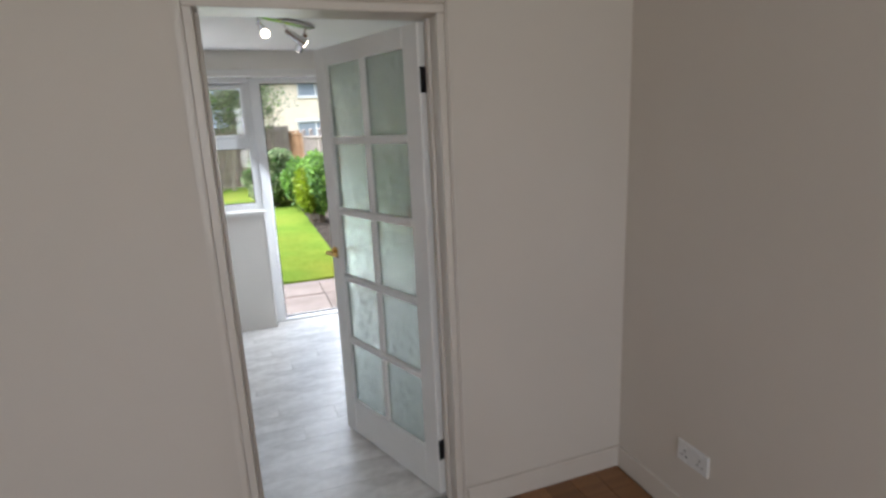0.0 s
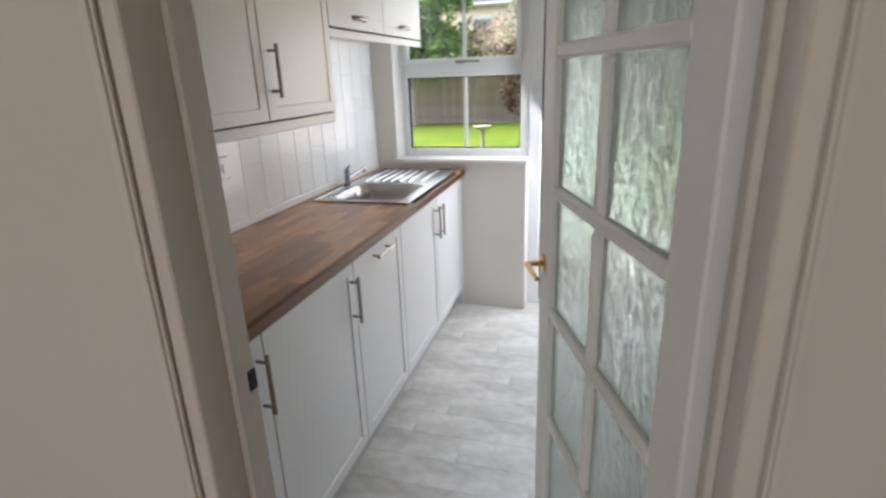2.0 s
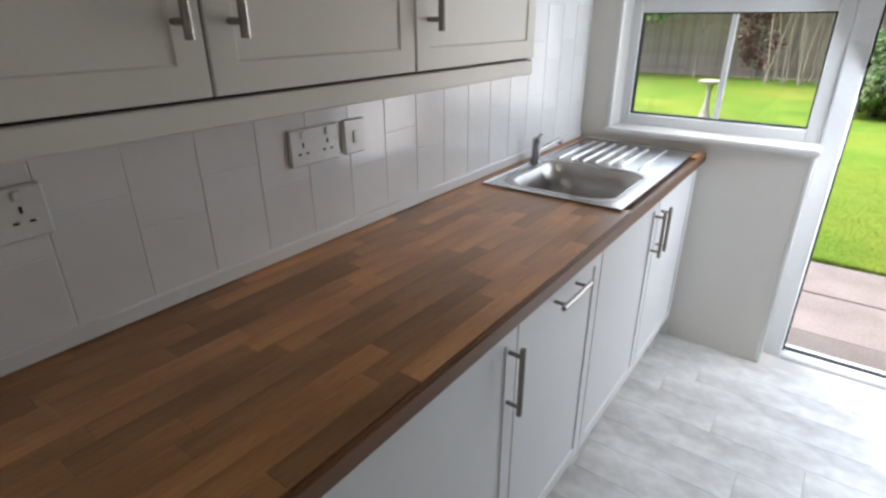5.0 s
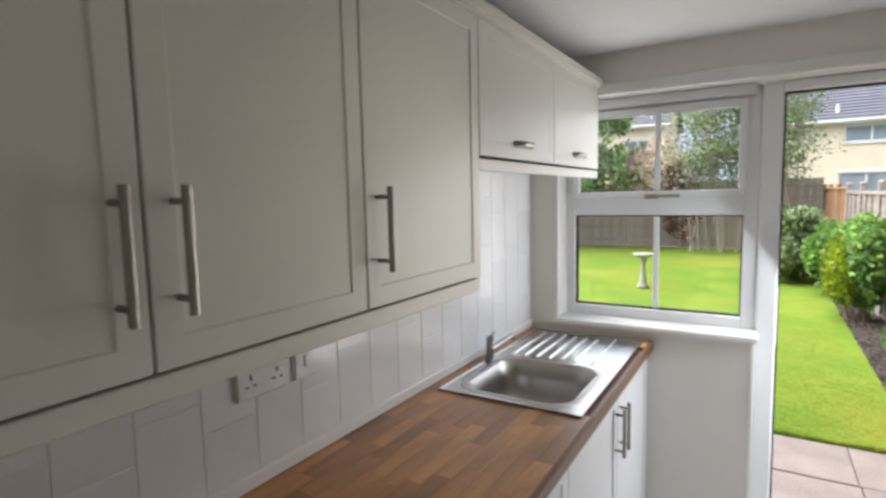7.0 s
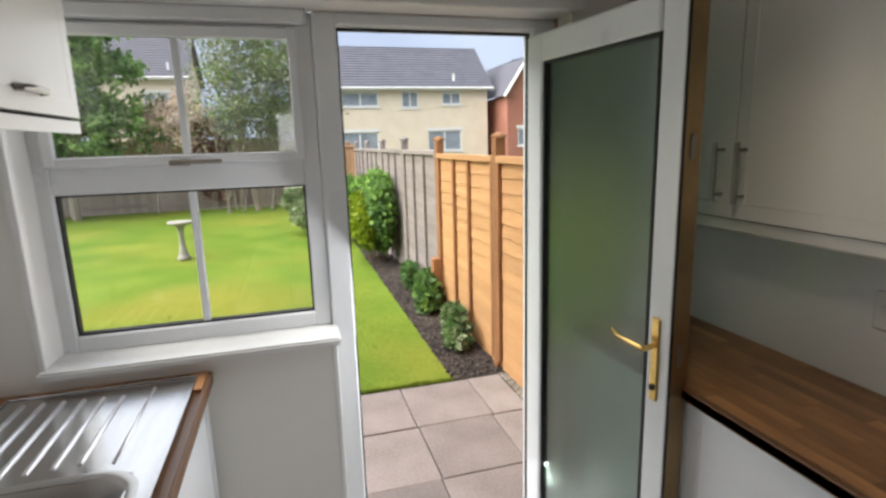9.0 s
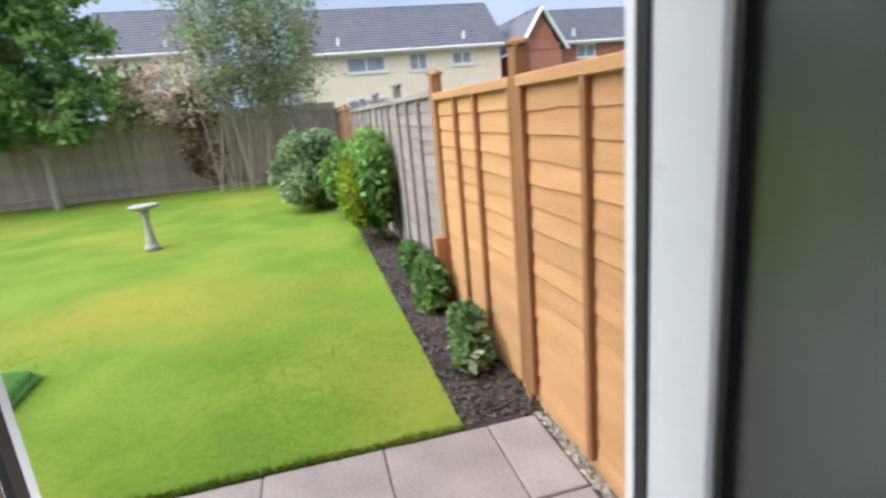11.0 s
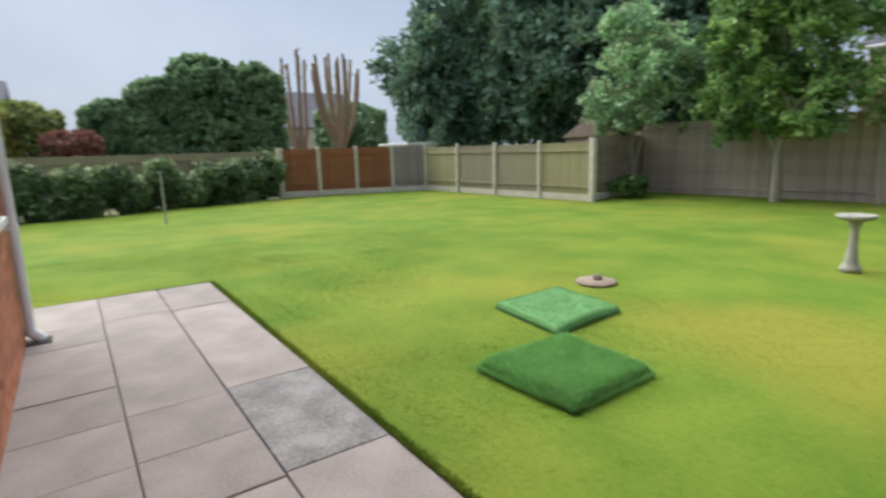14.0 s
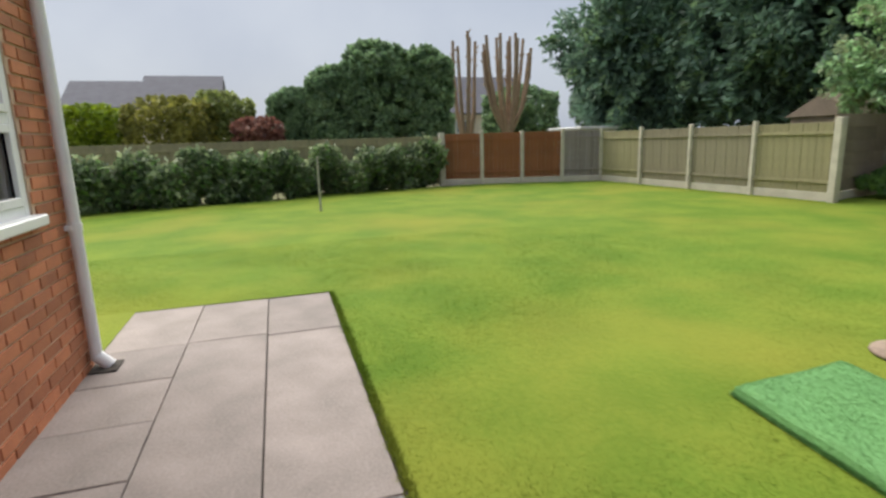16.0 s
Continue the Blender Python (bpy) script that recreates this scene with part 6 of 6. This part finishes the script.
def clipped(at, r, h, seed, label, material="cypress", count=30000, size=0.13):
    t = thing("clipped_tree", label, "tree", at)
    part("trunk", rod((at[0], at[1], at[2] - 0.1), (at[0], at[1], at[2] + h * 0.5), 0.2, 0.12, 8), M["bark"], t)
    rng = random.Random(seed)
    cs, rs = [], []
    for k in range(600):
        a, z = rng.uniform(0, 6.283), rng.uniform(0.10, 0.95)
        q = r * (0.9 if z < 0.82 else 0.9 * max(0.02, 1 - ((z - 0.82) / 0.14) ** 2) ** 0.5) * (1 if z < 0.86 else rng.random() ** 0.5)
        cs.append((at[0] + q * math.cos(a), at[1] + q * math.sin(a), at[2] + h * z))
        rs.append((r * 0.12, r * 0.12, h * 0.03))
    for k in range(9):
        z = 0.14 + 0.085 * k
        cs.append((at[0], at[1], at[2] + h * z))
        rs.append((r * 0.7, r * 0.7, h * 0.09))
    leaves("crown", cs, rs, count, size, M[material], t, seed, hollow=0.15)
    return t


clipped((-27, 6.9, G), 1.15, 4.0, 71, "clipped dark cypress behind the hedge")
clipped((-26, 8.7, G), 1.3, 4.9, 72, "clipped dark cypress behind the hedge")
clipped((-25.5, 10.6, G), 1.7, 5.9, 73, "tall clipped cypress behind the hedge")
clipped((-25, 12.5, G), 1.3, 5.6, 74, "tall clipped cypress behind the hedge")
clipped((-24, 2.3, G), 1.7, 3.4, 75, "rounded olive-green bush beyond the far fence", "olive", 6000)
clipped((-25, 3.8, G), 1.5, 3.7, 76, "loose yellow-green bush beyond the far fence", "pale_bush", 7000)
clipped((-25, -0.6, G), 1.5, 3.2, 80, "low yellow-green bush beyond the far fence", "lime", 7000)
clipped((-22, 5.4, G), 0.9, 2.5, 77, "red-brown bush beyond the far fence", "red_leaf", 3000)
clipped((-32, 20.5, G), 2.3, 4.6, 78, "dark rounded tree beyond the far corner", "cypress", 6000, 0.22)
clipped((-38, 14.0, G), 2.0, 4.2, 79, "dark rounded tree between the pollards", "laurel", 5000, 0.24)


def house(name, x0, x1, y0, y1, eave, ridge, wall_mat, windows, label, axis="x", door=None):
    """A house with pitched roof, tile courses, fascia, and built windows on the face towards the garden (y0)."""
    h = thing(name, label, "house", (x0, y0, G), group="houses beyond the garden")
    part("wall", plate_with_holes("y", y0, y0 + 0.25, x0, G - 0.1, x1, eave, [(w[0], w[1], w[2], w[3]) for w in windows]), wall_mat, h)
    part("wall", block(x0, y0 + 0.25, G - 0.1, x0 + 0.25, y1, eave), wall_mat, h)
    part("wall", block(x1 - 0.25, y0 + 0.25, G - 0.1, x1, y1, eave), wall_mat, h)
    part("wall", block(x0, y1, G - 0.1, x1, y1 + 0.25, eave), wall_mat, h)
    o = 0.35
    bm = bmesh.new()
    if axis == "x":
        ym = (y0 + y1) / 2
        rails = []
        for s, ya in ((0, y0 - o), (1, y1 + o)):
            for k in range(17):
                p = k / 16 if s == 0 else 1 - k / 16
                y, z = ya + (ym - ya) * p, eave + (ridge - eave) * p
                steps = ((y, z), (y, z + 0.06)) if s == 0 else ((y, z + 0.06), (y, z))
                rails += [[bm.verts.new((x, *c)) for x in (x0 - o, x1 + o)] for c in steps]
        for p, q in zip(rails, rails[1:]):
            bm.faces.new((p[0], p[1], q[1], q[0]))
        roof_ob = part("roof", bm, M["roof"], h)
        for xe in (x0, x1 - 0.25):
            g = bmesh.new()
            a = [g.verts.new(c) for c in ((xe, y0, eave - 0.05), (xe, y1, eave - 0.05), (xe, ym, ridge - 0.12))]
            b = [g.verts.new((v.co.x + 0.25, v.co.y, v.co.z)) for v in a]
            g.faces.new(a)
            g.faces.new(b[::-1])
            for i in range(3):
                g.faces.new((a[i], b[i], b[(i + 1) % 3], a[(i + 1) % 3]))
            part("gable", g, wall_mat, h)
        part("fascia", block(x0 - o, y0 - o - 0.03, eave - 0.16, x1 + o, y0 - o, eave + 0.06), M["white_trim"], h)
        part("gutter", rod((x0 - o, y0 - o - 0.08, eave - 0.02), (x1 + o, y0 - o - 0.08, eave - 0.02), 0.06, None, 8), M["white_trim"], h)
        for xv in (x0 + (x1 - x0) * 0.2, x0 + (x1 - x0) * 0.82):
            zv = eave + (ridge - eave) * 0.16
            part("roof_vent", rod((xv, y0 + 0.3, zv - 0.1), (xv, y0 + 0.3, zv + 0.5), 0.1, 0.07, 8), M["white_trim"], roof_ob)
    else:
        xm = (x0 + x1) / 2
        rails = []
        for s, xa in ((0, x0 - o), (1, x1 + o)):
            for k in range(15):
                p = k / 14 if s == 0 else 1 - k / 14
                x, z = xa + (xm - xa) * p, eave + (ridge - eave) * p
                steps = ((x, z), (x, z + 0.06)) if s == 0 else ((x, z + 0.06), (x, z))
                rails += [[bm.verts.new((c[0], y, c[1])) for y in (y0 - o, y1 + o)] for c in steps]
        for p, q in zip(rails, rails[1:]):
            bm.faces.new((p[0], p[1], q[1], q[0]))
        part("roof", bm, M["roof"], h)
        g = bmesh.new()
        a = [g.verts.new(c) for c in ((x0, y0, eave - 0.05), (x1, y0, eave - 0.05), (xm, y0, ridge - 0.15))]
        b = [g.verts.new((v.co.x, v.co.y + 0.25, v.co.z)) for v in a]
        g.faces.new(a)
        g.faces.new(b[::-1])
        for i in range(3):
            g.faces.new((a[i], b[i], b[(i + 1) % 3], a[(i + 1) % 3]))
        part("gable", g, wall_mat, h)
        for xa, xb in ((x0 - o, xm), (x1 + o, xm)):
            part("barge_board", rod((xa, y0 - o - 0.02, eave - 0.06), (xb, y0 - o - 0.02, ridge - 0.06), 0.11, None, 4), M["white_trim"], h)
    for wx0, wz0, wx1, wz1, *_ in windows:
        w = part("window", plate_with_holes("y", y0 + 0.06, y0 + 0.14, wx0, wz0, wx1, wz1, [(wx0 + 0.09, wz0 + 0.09, (wx0 + wx1) / 2 - 0.05, wz1 - 0.09), ((wx0 + wx1) / 2 + 0.05, wz0 + 0.09, wx1 - 0.09, wz1 - 0.09)]), M["white_trim"], h)
        part("pane", block(wx0 + 0.05, y0 + 0.1, wz0 + 0.05, wx1 - 0.05, y0 + 0.12, wz1 - 0.05), M["far_glass"], w)
        part("sill", block(wx0 - 0.08, y0 - 0.08, wz0 - 0.1, wx1 + 0.08, y0 + 0.06, wz0), M["white_trim"], w)
        part("surround", block(wx0 - 0.1, y0 - 0.02, wz1, wx1 + 0.1, y0 + 0.05, wz1 + 0.2), M["white_trim"], w)
    return h


house("house", 0.6, 14.0, 40, 47, 5.3, 8.5, M["buff_brick"], [(3.6, 4.1, 6.1, 5.05), (7.7, 4.0, 8.9, 5.1), (10.6, 4.2, 12.0, 5.0), (3.4, 1.0, 6.0, 2.4), (9.5, 1.0, 12.0, 2.4)], "buff two-storey house with a slate-grey tiled roof")
house("house", 14.8, 17.6, 38.2, 46, 4.6, 7.2, M["red_house"], [(15.6, 1.2, 16.8, 2.4)], "red brick house gable with white barge boards", "y")
house("house", 17.4, 26.0, 39.0, 46, 5.0, 7.6, M["red_house"], [(19.2, 4.0, 20.6, 4.85)], "red brick house with a grey tiled roof")
house("house", -12.0, -6.5, 44, 51, 6.4, 9.7, M["buff_brick"], [(-9.2, 4.2, -7.6, 5.4)], "buff house seen between the trees")


def side_house(x, y0, y1, eave, ridge, label):
    """A far house whose long roof faces the garden along x."""
    h = thing("house", label, "house", (x, y0, G), group="houses beyond the garden")
    part("wall", block(x - 7, y0, G - 0.1, x, y1, eave), M["buff_brick"], h)
    bm = bmesh.new()
    for a, b in ((x + 0.35, x - 3.5), (x - 7.35, x - 3.5)):
        v = [bm.verts.new(c) for c in ((a, y0 - 0.3, eave), (a, y1 + 0.3, eave), (b, y1 + 0.3, ridge), (b, y0 - 0.3, ridge))]
        w = [bm.verts.new((c.co.x, c.co.y, c.co.z - 0.15)) for c in v]
        bm.faces.new(v)
        bm.faces.new(w[::-1])
        for i in range(4):
            bm.faces.new((v[i], w[i], w[(i + 1) % 4], v[(i + 1) % 4]))
    part("roof", bm, M["roof"], h)
    for k in range(2):
        y = y0 + (y1 - y0) * (0.25 + 0.45 * k)
        w = part("window", block(x - 0.05, y, eave - 1.5, x + 0.04, y + 1.4, eave - 0.5, 0.01), M["white_trim"], h)
        part("pane", block(x + 0.041, y + 0.12, eave - 1.38, x + 0.05, y + 1.28, eave - 0.62), M["far_glass"], w)
    return h


side_house(-48, -3.4, 2.0, 4.6, 7.1, "distant house with a long grey roof beyond the bushes")
side_house(-51, -9.6, -3.8, 4.6, 7.0, "distant terrace with a long grey roof")
side_house(-40, 17.0, 25.0, 3.2, 6.2, "distant grey-roofed bungalow between the trees")
shed = thing("shed_roof", "low white-roofed outbuilding behind the fence corner", "outbuilding", (-19.5, 17.0, G))
part("wall", block(-20.6, 16.6, G - 0.1, -18.6, 18.4, 1.48), M["white_trim"], shed)
part("roof", block(-20.8, 16.4, 1.48, -18.4, 18.6, 1.58, 0.02), M["white_trim"], shed)
garage = thing("garage_gable", "brown timber outbuilding gable behind the mossy fence", "outbuilding", (-11.15, 18.5, G))
part("wall", block(-12.0, 18.6, G - 0.1, -10.3, 20.2, 1.56), M["fence_return"], garage)
bm = bmesh.new()
v = [bm.verts.new(c) for c in ((-12.1, 18.5, 1.55), (-10.2, 18.5, 1.55), (-11.15, 18.5, 2.07), (-12.1, 20.3, 1.55), (-10.2, 20.3, 1.55), (-11.15, 20.3, 2.07))]
for f in ((0, 1, 2), (5, 4, 3), (0, 2, 5, 3), (2, 1, 4, 5), (1, 0, 3, 4)):
    bm.faces.new([v[i] for i in f])
part("roof", bm, M["fence_return"], garage)

# ---- bricks of the garden front ----
CH, BL = 0.075, 0.225
near_mesh = mesh_of("brick", block(-BL / 2 + 0.006, -0.004, 0.006, BL / 2 - 0.006, 0.0032, CH - 0.006, 0.003), M["brick"])
near_count = 0
far_bricks = []
boxes = OPEN
for k in range(66):
    z = G - 0.02 + CH * k
    for i in range(32):
        x0 = -5.1 + BL * i - (BL / 2 if k % 2 else 0)
        x1 = x0 + BL
        x0, x1 = max(x0, -5.1), min(x1, 1.45)
        spans = [(x0, x1)]
        for b in boxes:
            if z + CH > b[1] + 0.02 and z < b[3] - 0.02:
                cut = []
                for s0, s1 in spans:
                    if s1 <= b[0] or s0 >= b[2]:
                        cut.append((s0, s1))
                    else:
                        if s0 < b[0]:
                            cut.append((s0, b[0]))
                        if s1 > b[2]:
                            cut.append((b[2], s1))
                spans = cut
        for s0, s1 in spans:
            if s1 - s0 < 0.03:
                continue
            m = Matrix.Translation(((s0 + s1) / 2, YO - 0.002, z)) @ Matrix.Diagonal(((s1 - s0) / BL, 1, 1, 1))
            if near_count < 300 and -3.6 < s0 and s1 < -1.2 and z < 1.9:
                near_count += 1
                piece("brick", near_mesh, facade, m @ pose(0, 0.002 * math.sin(7.3 * i + 3.1 * k), 0))
            else:
                far_bricks.append((s0, s1, z))
co, fa = [], []
for n, (s0, s1, z) in enumerate(far_bricks):
    y0, y1 = YO - 0.006, YO + 0.003 + 0.002 * math.sin(5.1 * n)
    a, b, c, d, e = s0 + 0.006, s1 - 0.006, z + 0.006, z + CH - 0.006, 0.002
    co += [(a, y0, c), (b, y0, c), (b, y0, d), (a, y0, d), (a + e, y1, c + e), (b - e, y1, c + e), (b - e, y1, d - e), (a + e, y1, d - e)]
    fa += [tuple(8 * n + v for v in f) for f in ((4, 7, 6, 5), (0, 4, 5, 1), (1, 5, 6, 2), (2, 6, 7, 3), (3, 7, 4, 0))]
me = bpy.data.meshes.new("bricks")
me.from_pydata(co, [], fa)
me.materials.append(M["brick_j"])
rest = new("bricks", me)
rest.parent = facade
rest.matrix_parent_inverse = facade.matrix_basis.inverted()
tagged(rest, "red bricks of the upper and far wall", kind="stuff")
